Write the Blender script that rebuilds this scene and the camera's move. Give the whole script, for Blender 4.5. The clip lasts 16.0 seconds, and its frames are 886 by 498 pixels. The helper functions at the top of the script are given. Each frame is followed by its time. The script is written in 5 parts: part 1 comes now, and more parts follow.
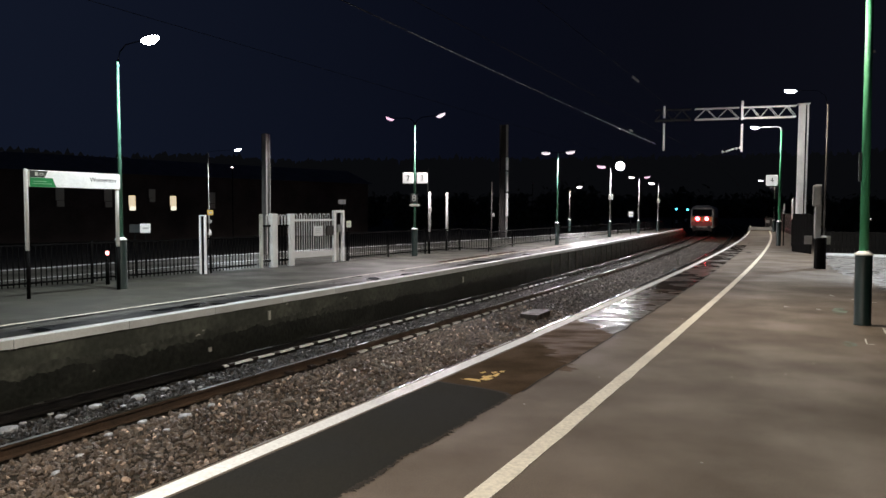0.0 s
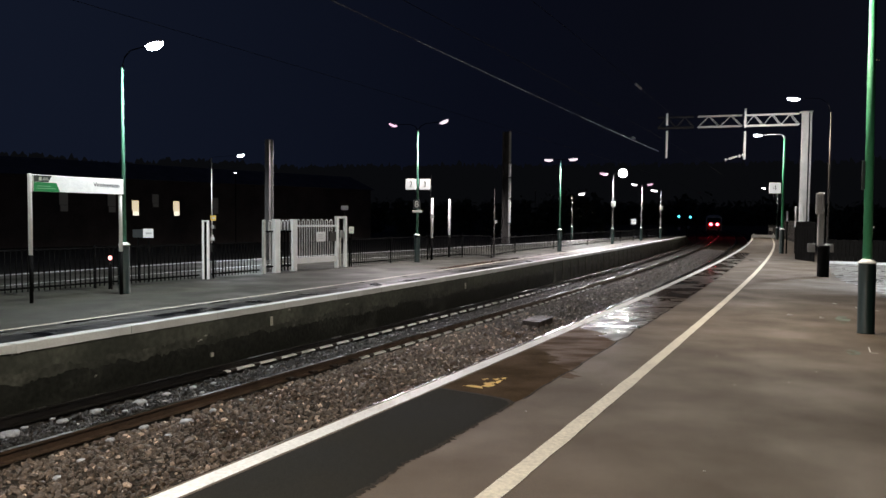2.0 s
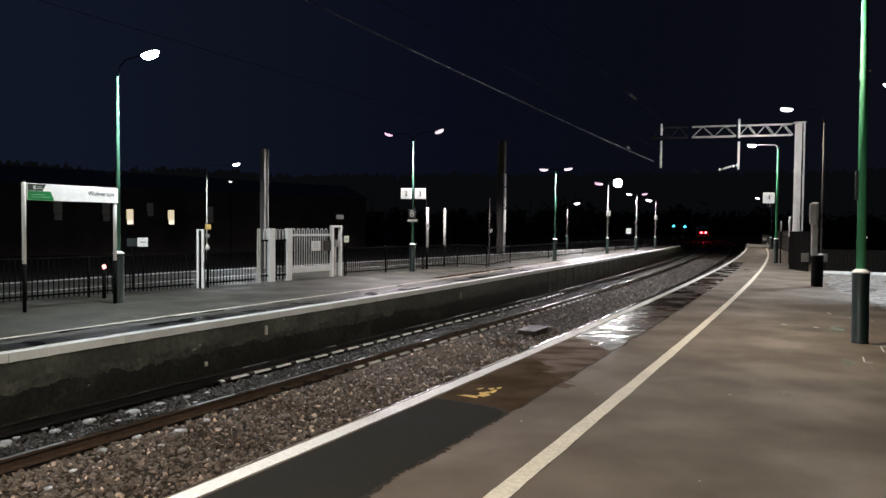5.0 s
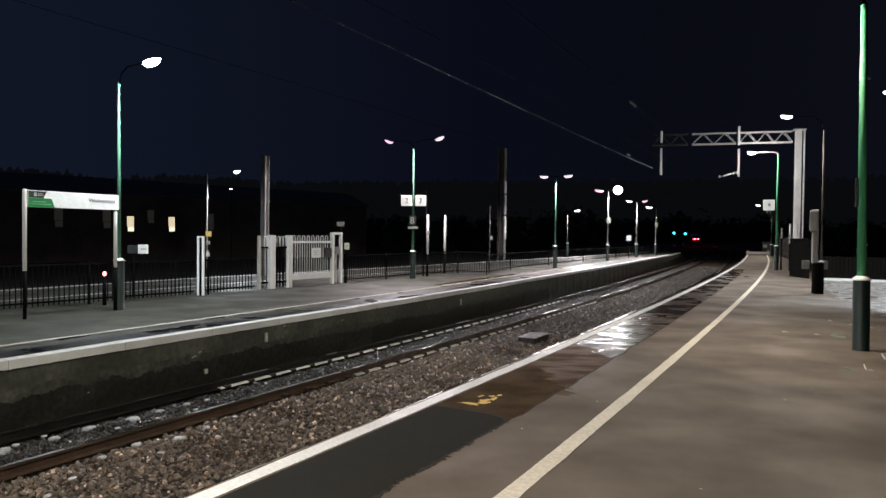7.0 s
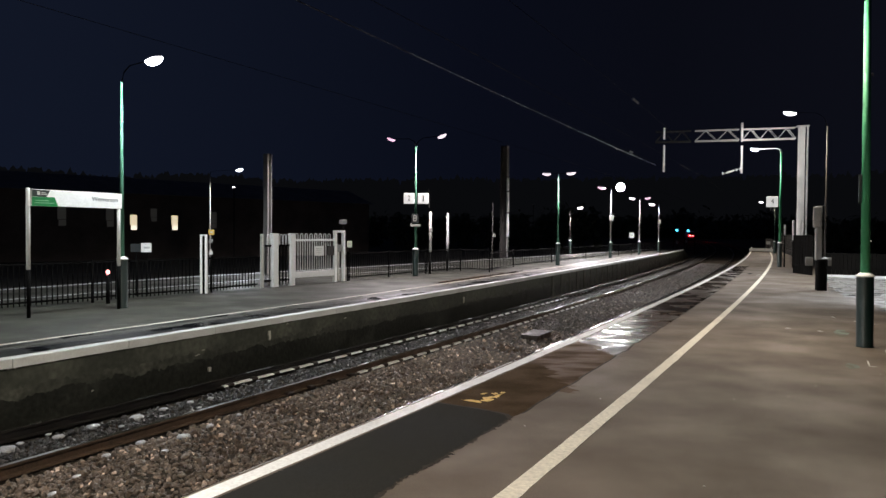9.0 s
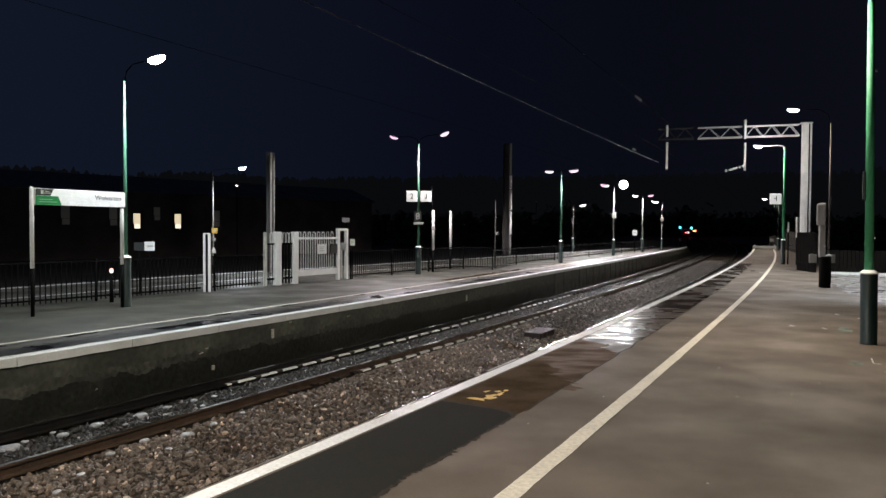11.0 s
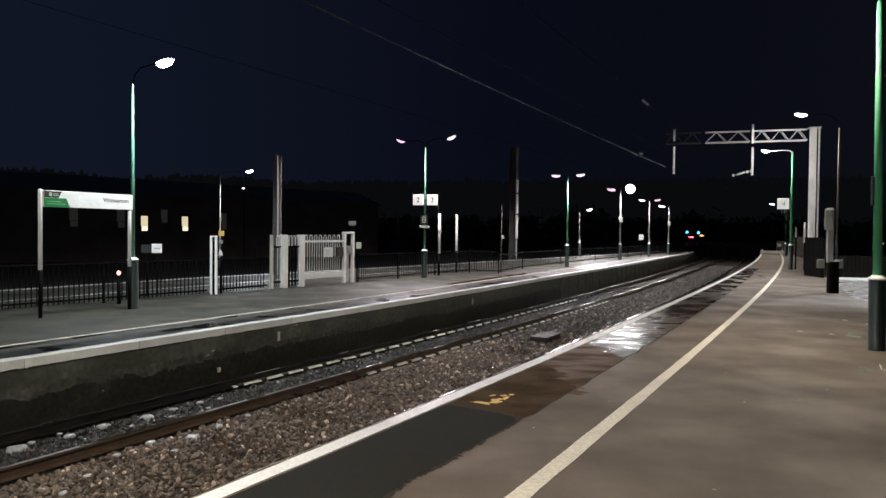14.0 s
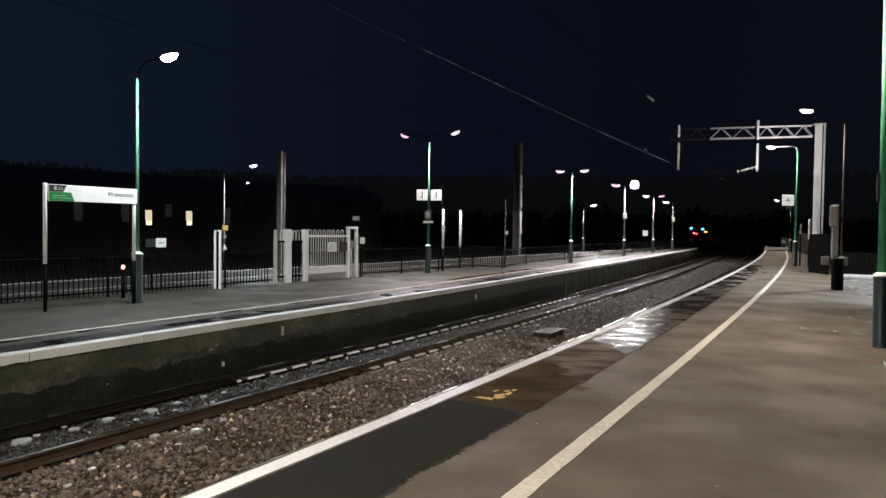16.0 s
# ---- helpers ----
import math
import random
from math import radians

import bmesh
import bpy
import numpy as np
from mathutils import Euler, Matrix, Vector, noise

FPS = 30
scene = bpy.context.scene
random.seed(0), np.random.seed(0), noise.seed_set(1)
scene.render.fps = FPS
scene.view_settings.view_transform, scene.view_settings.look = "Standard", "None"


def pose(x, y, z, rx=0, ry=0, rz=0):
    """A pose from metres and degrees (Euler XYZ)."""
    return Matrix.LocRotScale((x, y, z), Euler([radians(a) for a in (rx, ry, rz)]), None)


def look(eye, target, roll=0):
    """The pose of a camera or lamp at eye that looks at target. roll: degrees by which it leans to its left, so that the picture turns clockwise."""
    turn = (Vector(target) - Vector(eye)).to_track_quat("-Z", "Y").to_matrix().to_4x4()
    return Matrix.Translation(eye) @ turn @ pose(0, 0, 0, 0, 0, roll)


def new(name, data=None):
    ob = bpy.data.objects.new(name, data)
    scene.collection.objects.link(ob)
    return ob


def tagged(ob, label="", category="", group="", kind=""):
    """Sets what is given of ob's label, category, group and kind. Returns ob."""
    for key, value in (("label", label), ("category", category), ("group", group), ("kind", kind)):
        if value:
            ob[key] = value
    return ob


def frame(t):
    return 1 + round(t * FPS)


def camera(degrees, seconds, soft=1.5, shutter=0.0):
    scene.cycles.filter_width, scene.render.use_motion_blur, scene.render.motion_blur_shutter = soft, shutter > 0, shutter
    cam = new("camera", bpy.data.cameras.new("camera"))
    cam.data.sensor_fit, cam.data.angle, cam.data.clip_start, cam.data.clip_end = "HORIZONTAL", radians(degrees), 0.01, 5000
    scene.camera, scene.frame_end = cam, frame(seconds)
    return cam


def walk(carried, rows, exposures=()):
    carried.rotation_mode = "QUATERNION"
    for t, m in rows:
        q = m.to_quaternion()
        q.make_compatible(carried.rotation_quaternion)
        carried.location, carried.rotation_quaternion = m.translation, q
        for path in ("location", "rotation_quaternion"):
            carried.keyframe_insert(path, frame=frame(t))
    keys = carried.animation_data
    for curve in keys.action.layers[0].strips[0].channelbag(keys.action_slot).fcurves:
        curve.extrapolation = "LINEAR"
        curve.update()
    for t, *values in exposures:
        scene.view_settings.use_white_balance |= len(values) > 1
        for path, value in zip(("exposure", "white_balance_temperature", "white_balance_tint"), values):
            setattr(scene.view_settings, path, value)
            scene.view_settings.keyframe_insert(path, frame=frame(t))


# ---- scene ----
EYE = Vector((0.0, 0.0, 1.95))
cam = camera(64.19, 16.0, soft=1.5)
TURNS = [  # seconds, yaw, pitch, roll in degrees
    (0, 0.073, -3.066, 0.271), (0.5, 0.028, -3.071, 0.276), (1, -0.017, -2.786, 0.360),
    (1.5, -0.092, -2.680, 0.422), (2, -0.130, -2.556, 0.509), (2.5, -0.172, -2.384, 0.452),
    (3, -0.235, -2.193, 0.446), (3.5, -0.258, -1.917, 0.390), (4, 0.099, -1.973, 0.452),
    (6.5, 0.290, -1.305, 0.634), (7, 0.216, -1.229, 0.608), (7.5, 0.170, -1.330, 0.555),
    (8, 0.124, -1.426, 0.513), (8.5, 0.066, -1.521, 0.517), (9, -0.000, -1.421, 0.450),
    (11.5, -0.318, -1.656, 0.285), (12, -0.414, -1.740, 0.269), (12.5, -0.468, -1.844, 0.364),
    (13, -0.573, -1.526, 0.394), (13.5, -0.651, -1.336, 0.498), (14, -0.730, -1.303, 0.563),
    (14.5, -0.819, -1.389, 0.627), (15, -0.885, -1.500, 0.703), (15.5, -0.955, -1.589, 0.782),
    (16, -1.020, -1.686, 0.761),
]


def aim(yaw, pitch, roll):
    y, p = radians(yaw), radians(pitch)
    way = Vector((math.sin(y) * math.cos(p), math.cos(y) * math.cos(p), math.sin(p)))
    return look(EYE, EYE + way * 10, roll)


walk(cam, [(t, aim(a, b, c)) for t, a, b, c in TURNS], exposures=[(0.0, 0.0), (16.0, 0.0)])

# ---- night sky ----
world = bpy.data.worlds.new("night")
scene.world = world
world.use_nodes = True
wn, wl = world.node_tree.nodes, world.node_tree.links
wn["Background"].inputs["Strength"].default_value = 1.0
tc = wn.new("ShaderNodeTexCoord")
sep = wn.new("ShaderNodeSeparateXYZ")
ramp = wn.new("ShaderNodeValToRGB")
wl.new(tc.outputs["Generated"], sep.inputs[0])
span = wn.new("ShaderNodeMapRange")
span.inputs[1].default_value, span.inputs[2].default_value = -0.5, 0.6
wl.new(sep.outputs["X"], span.inputs[0])
wl.new(span.outputs[0], ramp.inputs[0])
ramp.color_ramp.elements[0].position, ramp.color_ramp.elements[0].color = 0.0, (0.0056, 0.0082, 0.0180, 1)
ramp.color_ramp.elements[1].position, ramp.color_ramp.elements[1].color = 1.0, (0.0040, 0.0045, 0.0082, 1)
for q, c in ((0.5, (0.0029, 0.0038, 0.0088, 1)), (0.72, (0.0029, 0.0034, 0.0068, 1))):
    ramp.color_ramp.elements.new(q).color = c
wl.new(ramp.outputs[0], wn["Background"].inputs["Color"])

LAMP_W = 2260.0  # watts of one platform lantern


# ---- the line: s metres along the near platform edge, o metres to its right ----
DS = 0.25
SS = np.arange(-40.0, 470.0, DS)
TT = 0.4965821 - 0.0011165 * SS + 1.05e-6 * SS * SS
XX = np.concatenate([[0], np.cumsum((np.sin(TT)[1:] + np.sin(TT)[:-1]) / 2 * DS)])
YY = np.concatenate([[0], np.cumsum((np.cos(TT)[1:] + np.cos(TT)[:-1]) / 2 * DS)])
ZERO = int(40 / DS)
XX, YY = XX - XX[ZERO] - 0.9146, YY - YY[ZERO] + 6.9


def heading(s):
    return float(np.interp(s, SS, TT))


def at(s, o, z=0.0):
    t = heading(s)
    return Vector((float(np.interp(s, SS, XX)) + o * math.cos(t), float(np.interp(s, SS, YY)) - o * math.sin(t), z))


def opp(s):
    """Offset of the island platform's edge."""
    q = min(max(s, 0.0), 86.0)
    swell = math.sin(math.pi * min(max((q - 1.0) / 25.0, 0.0), 1.0)) ** 2
    return -(6.5335 + 0.0247 * q - 0.000183 * q * q) + 0.09 * swell


def isl(s):
    """Offset of the island platform's far edge."""
    return -19.0 + max(0.0, s - 15.0) * 0.112


# ---- materials ----
def mat(name, c1, c2=None, scale=1.0, fine=40.0, rough=(0.6, 0.9), bump=0.2, metal=0.0, grain=0.25, emit=0.0, wet=0.0, stretch=(1, 1, 1),
        objects=False, dist=0.02, vary=0.0, contrast=(0.35, 0.65), spec=0.5, chips=0.0):
    m = bpy.data.materials.new(name)
    m.use_nodes = True
    n, l = m.node_tree.nodes, m.node_tree.links
    b = n["Principled BSDF"]
    c2 = c2 or c1
    if objects:
        co = n.new("ShaderNodeTexCoord").outputs["Object"]
    else:
        co = n.new("ShaderNodeNewGeometry").outputs["Position"]
    mp = n.new("ShaderNodeMapping")
    mp.inputs["Scale"].default_value = stretch
    l.new(co, mp.inputs["Vector"])
    big, small = n.new("ShaderNodeTexNoise"), n.new("ShaderNodeTexNoise")
    big.inputs["Scale"].default_value, big.inputs["Detail"].default_value = scale, 4
    small.inputs["Scale"].default_value, small.inputs["Detail"].default_value = fine, 3
    l.new(mp.outputs[0], big.inputs["Vector"])
    l.new(co, small.inputs["Vector"])
    rng = n.new("ShaderNodeMapRange")
    rng.inputs[1].default_value, rng.inputs[2].default_value = contrast
    l.new(big.outputs["Fac"], rng.inputs[0])
    mix = n.new("ShaderNodeMix")
    mix.data_type = "RGBA"
    mix.inputs["A"].default_value, mix.inputs["B"].default_value = (*c1, 1), (*c2, 1)
    l.new(rng.outputs[0], mix.inputs["Factor"])
    hsv = n.new("ShaderNodeHueSaturation")
    l.new(mix.outputs["Result"], hsv.inputs["Color"])
    val = n.new("ShaderNodeMapRange")
    val.inputs[1].default_value, val.inputs[2].default_value = 0.3, 0.7
    val.inputs[3].default_value, val.inputs[4].default_value = 1 - grain, 1 + grain
    l.new(small.outputs["Fac"], val.inputs[0])
    out = val.outputs[0]
    if vary:
        oi = n.new("ShaderNodeNewGeometry").outputs["Random Per Island"] if not objects else n.new("ShaderNodeObjectInfo").outputs["Random"]
        vr = n.new("ShaderNodeMapRange")
        vr.inputs[3].default_value, vr.inputs[4].default_value = 1 - vary, 1 + vary
        l.new(oi, vr.inputs[0])
        mu = n.new("ShaderNodeMath")
        mu.operation = "MULTIPLY"
        if chips:
            pw, ma = n.new("ShaderNodeMath"), n.new("ShaderNodeMath")
            pw.operation, ma.operation = "POWER", "MULTIPLY_ADD"
            pw.inputs[1].default_value, ma.inputs[1].default_value = 25.0 if chips < 10 else 70.0, chips
            l.new(oi, pw.inputs[0]), l.new(pw.outputs[0], ma.inputs[0]), l.new(vr.outputs[0], ma.inputs[2])
            vr = ma
        l.new(out, mu.inputs[0]), l.new(vr.outputs[0], mu.inputs[1])
        out = mu.outputs[0]
    l.new(out, hsv.inputs["Value"])
    l.new(hsv.outputs[0], b.inputs["Base Color"])
    rr = n.new("ShaderNodeMapRange")
    rr.inputs[1].default_value, rr.inputs[2].default_value = contrast
    rr.inputs[3].default_value, rr.inputs[4].default_value = rough
    l.new(big.outputs["Fac"], rr.inputs[0])
    l.new(rr.outputs[0], b.inputs["Roughness"])
    b.inputs["Metallic"].default_value = metal
    b.inputs["Specular IOR Level"].default_value = spec
    if wet:
        b.inputs["Coat Weight"].default_value, b.inputs["Coat Roughness"].default_value = wet, 0.12
    if bump:
        bp = n.new("ShaderNodeBump")
        bp.inputs["Strength"].default_value, bp.inputs["Distance"].default_value = bump, dist
        l.new(small.outputs["Fac"], bp.inputs["Height"])
        l.new(bp.outputs[0], b.inputs["Normal"])
    return m


def glow(name, colour, strength):
    m = bpy.data.materials.new(name)
    m.use_nodes = True
    b = m.node_tree.nodes["Principled BSDF"]
    b.inputs["Base Color"].default_value = (*colour, 1)
    b.inputs["Emission Color"].default_value = (*colour, 1)
    b.inputs["Emission Strength"].default_value = strength
    return m


ASPHALT = mat("asphalt", (0.122, 0.092, 0.062), (0.082, 0.061, 0.042), 0.7, 90, (0.55, 0.8), 0.35, grain=0.3, dist=0.006)
ASPHALT_B = mat("old_asphalt", (0.063, 0.062, 0.046), (0.036, 0.037, 0.028), 0.7, 60, (0.45, 0.75), 0.3, grain=0.25, dist=0.006)
TAR = mat("fresh_tar", (0.017, 0.017, 0.0155), (0.024, 0.023, 0.02), 0.8, 120, (0.8, 0.95), 0.5, spec=0.06, grain=0.3, dist=0.004)
WET = mat("wet_asphalt", (0.05, 0.028, 0.012), (0.03, 0.018, 0.009), 1.6, 45, (0.2, 0.5), 0.2, grain=0.25, stretch=(1.0, 1.5, 1.0), dist=0.004, contrast=(0.42, 0.62))
WET_BROWN = mat("damp_brown_asphalt", (0.066, 0.04, 0.018), (0.042, 0.027, 0.013), 1.3, 45, (0.75, 0.95), 0.3, spec=0.03, grain=0.25, dist=0.005, contrast=(0.42, 0.62))
MOIST = mat("moist_brown_asphalt", (0.085, 0.05, 0.022), (0.05, 0.03, 0.014), 1.3, 45, (0.5, 0.85), 0.3, spec=0.05, grain=0.25, dist=0.005, stretch=(0.7, 1.6, 1.0), contrast=(0.42, 0.62))
WET_FAR = mat("flooded_dark_asphalt", (0.036, 0.025, 0.016), (0.052, 0.037, 0.025), 0.9, 45, (0.17, 0.38), 0.14, grain=0.25, dist=0.003, contrast=(0.42, 0.62))
WET_B = mat("wet_dark_strip", (0.007, 0.007, 0.006), (0.013, 0.0125, 0.0105), 0.9, 45, (0.22, 0.5), 0.12, spec=0.35, grain=0.25, dist=0.004, contrast=(0.4, 0.6))
WHITE_LINE = mat("white_line_paint", (0.77, 0.79, 0.79), (0.6, 0.61, 0.6), 1.7, 30, (0.5, 0.7), 0.2, grain=0.14, dist=0.004, contrast=(0.45, 0.8))
YELLOW_LINE = mat("yellow_line_paint", (0.78, 0.735, 0.61), (0.68, 0.64, 0.54), 2.0, 25, (0.5, 0.7), 0.25, grain=0.16, dist=0.005)
YELLOW_B = mat("worn_yellow_paint", (0.75, 0.5, 0.12), (0.6, 0.4, 0.12), 2.0, 25, (0.6, 0.8), 0.2, grain=0.2, dist=0.004)
COPING = mat("coping_white_paint", (0.78, 0.82, 0.82), (0.6, 0.63, 0.62), 1.2, 30, (0.5, 0.8), 0.12, objects=True, grain=0.06, dist=0.006, vary=0.08, contrast=(0.4, 0.75))
WALL = mat("platform_wall_concrete", (0.046, 0.052, 0.042), (0.118, 0.128, 0.104), 1.1, 9, (0.5, 0.85), 0.3, grain=0.3, stretch=(1, 1, 0.8), contrast=(0.42, 0.75))
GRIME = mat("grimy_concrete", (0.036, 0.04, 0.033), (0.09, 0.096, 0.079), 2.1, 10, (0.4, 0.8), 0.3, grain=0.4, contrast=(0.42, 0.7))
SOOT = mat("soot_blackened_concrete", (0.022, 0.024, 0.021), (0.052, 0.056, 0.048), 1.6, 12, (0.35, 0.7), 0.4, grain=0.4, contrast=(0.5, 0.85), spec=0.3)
LIME = mat("white_lime_crust", (0.55, 0.55, 0.5), (0.3, 0.3, 0.27), 6, 40, (0.6, 0.8), 0.4, grain=0.3)
# chips: a few much paler stones, pale chips and painted wet glints alike
STONE = mat("ballast_stone", (0.1, 0.074, 0.056), (0.15, 0.116, 0.09), 0.8, 45, (0.25, 0.55), 0.5, grain=0.4, vary=0.32, chips=6.0)
# darker copy of the ballast stone: shade between the rails put into colour
STONE_DARK = mat("shaded_ballast_stone", (0.034, 0.034, 0.036), (0.056, 0.055, 0.054), 2.0, 60, (0.3, 0.5), 0.3, grain=0.35, vary=0.5, chips=11.0)
STONE_GREY = mat("grey_ballast_stone", (0.045, 0.039, 0.034), (0.09, 0.08, 0.07), 0.8, 45, (0.4, 0.7), 0.5, grain=0.45, vary=0.6, chips=3.0)
BED = mat("ballast_bed", (0.034, 0.028, 0.022), (0.056, 0.045, 0.035), 1.5, 25, (0.75, 0.95), 1.0, grain=0.6, dist=0.05, spec=0.1)
SLEEPER = mat("sleeper_concrete", (0.035, 0.033, 0.03), (0.05, 0.046, 0.042), 2, 40, (0.8, 0.95), 0.3, objects=True, vary=0.2)
# blackened rail steel for the left rails, their shade put into the colour
RAIL_SHADED = mat("shaded_rail_steel", (0.008, 0.0075, 0.007), (0.013, 0.011, 0.01), 3, 40, (0.3, 0.5), 0.2, grain=0.3)
RAIL_RUST = mat("rusty_rail_steel", (0.085, 0.054, 0.036), (0.055, 0.036, 0.024), 3, 40, (0.35, 0.6), 0.2, grain=0.3)
RAIL_TOP = mat("polished_rail_head", (0.58, 0.57, 0.56), (0.48, 0.48, 0.47), 0.6, 60, (0.05, 0.33), 0.0, metal=1.0, grain=0.1, contrast=(0.42, 0.58))
# near-white foot: the wet gleam is put into the colour
RAIL_FOOT = mat("painted_shine_rail_foot", (0.9, 0.89, 0.87), (0.75, 0.74, 0.72), 3, 60, (0.35, 0.5), 0.1, metal=0.2, grain=0.2)
CLIP = mat("rail_clip_iron", (0.03, 0.02, 0.015), (0.02, 0.014, 0.011), 5, 60, (0.5, 0.8), 0.2)
GREEN = mat("green_gloss_paint", (0.06, 0.34, 0.16), (0.05, 0.28, 0.13), 2, 40, (0.5, 0.65), 0.06, grain=0.08, objects=True)
PALE_GREEN = mat("weathered_green_paint", (0.05, 0.17, 0.11), (0.075, 0.21, 0.14), 2, 40, (0.5, 0.65), 0.06, grain=0.1, objects=True)
DARK_GREEN = mat("dark_green_paint", (0.007, 0.021, 0.018), (0.006, 0.017, 0.015), 2, 40, (0.35, 0.5), 0.1, grain=0.15, objects=True)
# steel in an unlit and a lit tone, the light put into the colour
UNLIT_STEEL = mat("unlit_dark_steel", (0.02, 0.02, 0.02), (0.014, 0.014, 0.014), 1.2, 20, (0.6, 0.8), 0.15, grain=0.2, spec=0.1)
LIT_STEEL = mat("lit_galvanised_steel", (0.82, 0.81, 0.8), (0.66, 0.66, 0.65), 1.5, 30, (0.45, 0.65), 0.1, grain=0.12)
GREY_METAL = mat("galvanised_steel", (0.62, 0.62, 0.61), (0.5, 0.5, 0.49), 1.5, 30, (0.4, 0.6), 0.1, metal=0.3, grain=0.12)
MAST = mat("dull_mast_steel", (0.085, 0.08, 0.077), (0.06, 0.057, 0.055), 1.2, 20, (0.5, 0.7), 0.15, metal=0.2, grain=0.2)
BRIGHT_WHITE = mat("bright_white_sleeve", (0.92, 0.92, 0.91), (0.86, 0.86, 0.85), 2, 30, (0.5, 0.6), 0.05, grain=0.05)
WHITE = mat("white_gloss_paint", (0.88, 0.89, 0.87), (0.8, 0.81, 0.79), 2, 30, (0.35, 0.5), 0.05, grain=0.06, objects=True)
OFFWHITE = mat("grubby_white_paint", (0.6, 0.6, 0.55), (0.45, 0.45, 0.4), 2, 25, (0.4, 0.6), 0.1, grain=0.12, objects=True)
BLACK = mat("black_paint", (0.003, 0.003, 0.003), (0.005, 0.005, 0.005), 2, 40, (0.7, 0.9), 0.1, grain=0.2, spec=0.05)
SIGN_GREEN = mat("sign_green", (0.01, 0.22, 0.06), (0.01, 0.2, 0.055), 2, 40, (0.35, 0.5), 0.03, grain=0.05)
SIGN_DARK = mat("sign_dark_grey", (0.03, 0.034, 0.034), None, 2, 40, (0.35, 0.5), 0.03, grain=0.05)
INK = mat("sign_ink", (0.03, 0.04, 0.05), None, 2, 40, (0.5, 0.6), 0.0, grain=0.05)
GREY_INK = mat("grey_lettering", (0.5, 0.5, 0.5), None, 2, 40, (0.5, 0.6), 0.0, grain=0.05)
CREAM = mat("cream_plate", (0.65, 0.7, 0.55), (0.55, 0.6, 0.45), 2, 30, (0.4, 0.6), 0.05, grain=0.08)
YELLOW_PLATE = mat("yellow_plate", (0.7, 0.45, 0.08), (0.6, 0.4, 0.08), 2, 30, (0.4, 0.6), 0.05, grain=0.08)
GREY_BOX = mat("grey_enamel", (0.32, 0.32, 0.31), (0.26, 0.26, 0.25), 2, 30, (0.4, 0.6), 0.08, grain=0.1)
GROUND = mat("dark_earth", (0.02, 0.02, 0.015), (0.03, 0.028, 0.02), 0.3, 8, (0.7, 0.95), 0.5, grain=0.4)
BRICK = mat("dark_brick_wall", (0.11, 0.085, 0.07), (0.08, 0.066, 0.056), 0.6, 12, (0.7, 0.9), 0.4, grain=0.3)
ROOF = mat("slate_roof", (0.07, 0.07, 0.078), (0.09, 0.09, 0.098), 0.8, 6, (0.4, 0.6), 0.3, grain=0.3)
LEAF = mat("dark_leaves", (0.06, 0.075, 0.04), (0.09, 0.1, 0.06), 0.4, 6, (0.6, 0.8), 0.1, grain=0.3)
BARK = mat("tree_bark", (0.04, 0.032, 0.025), (0.06, 0.05, 0.04), 2, 20, (0.7, 0.9), 0.4)
TARRED = mat("black_tarred_boards", (0.0035, 0.0033, 0.003), (0.006, 0.0055, 0.005), 1.5, 20, (0.8, 0.95), 0.3, grain=0.3, spec=0.04, stretch=(1, 1, 0.2))
FENCE_WOOD = mat("dark_fence_boards", (0.007, 0.0065, 0.006), (0.011, 0.01, 0.009), 1.5, 20, (0.6, 0.85), 0.3, grain=0.3, stretch=(1, 1, 0.2))
# pale and dark stretches paint the glints of light along the wire
WIRE_B = mat("wire_painted_glints", (0.66, 0.7, 0.8), (0.12, 0.125, 0.14), 0.11, 30, (0.3, 0.4), 0.0, metal=0.4, contrast=(0.45, 0.55))
WIRE = mat("copper_wire", (0.008, 0.0078, 0.0075), (0.006, 0.0058, 0.0055), 2, 30, (0.7, 0.9), 0.0, spec=0.05)
CERAMIC = mat("brown_insulator", (0.3, 0.28, 0.26), (0.22, 0.2, 0.18), 2, 30, (0.2, 0.3), 0.0)
GLASS_DARK = mat("dark_windscreen_glass", (0.01, 0.011, 0.012), None, 2, 30, (0.08, 0.12), 0.0)
TRAIN_RED = mat("train_red_paint", (0.35, 0.05, 0.03), (0.28, 0.04, 0.03), 1, 20, (0.3, 0.45), 0.03, objects=True, grain=0.08)
TRAIN_ORANGE = mat("train_orange_front", (0.9, 0.4, 0.16), (0.8, 0.35, 0.14), 1, 20, (0.35, 0.5), 0.03, objects=True, grain=0.08)
TRAIN_GREY = mat("train_light_grey", (0.7, 0.68, 0.65), (0.58, 0.57, 0.55), 1, 20, (0.4, 0.55), 0.03, objects=True, grain=0.1)
TRAIN_DARK = mat("train_underframe", (0.04, 0.036, 0.033), (0.03, 0.028, 0.025), 2, 20, (0.5, 0.7), 0.1, objects=True, grain=0.2)
LENS = glow("lit_lantern_lens", (0.93, 0.96, 1.0), 14.0)
LENS_BRIGHT = glow("bright_lantern_lens", (1.0, 0.99, 1.0), 150.0)
LENS_PINK = glow("pinkish_lantern_lens", (1.0, 0.6, 0.82), 1.3)
LENS_ROSE = glow("rosy_lantern_lens", (1.0, 0.82, 0.93), 1.25)
LENS_FAR = glow("far_lantern_lens", (1.0, 0.88, 0.95), 6.0)
TAIL = glow("red_tail_lamp", (1.0, 0.024, 0.036), 85.0)
SIGNAL_GREEN = glow("green_signal_lens", (0.1, 0.75, 1.0), 3.0)
SIGNAL_AMBER = glow("amber_signal_lens", (1.0, 0.3, 0.12), 4.0)
SIGN_FACE_B = glow("bright_lit_sign_face", (0.95, 0.95, 0.92), 0.6)
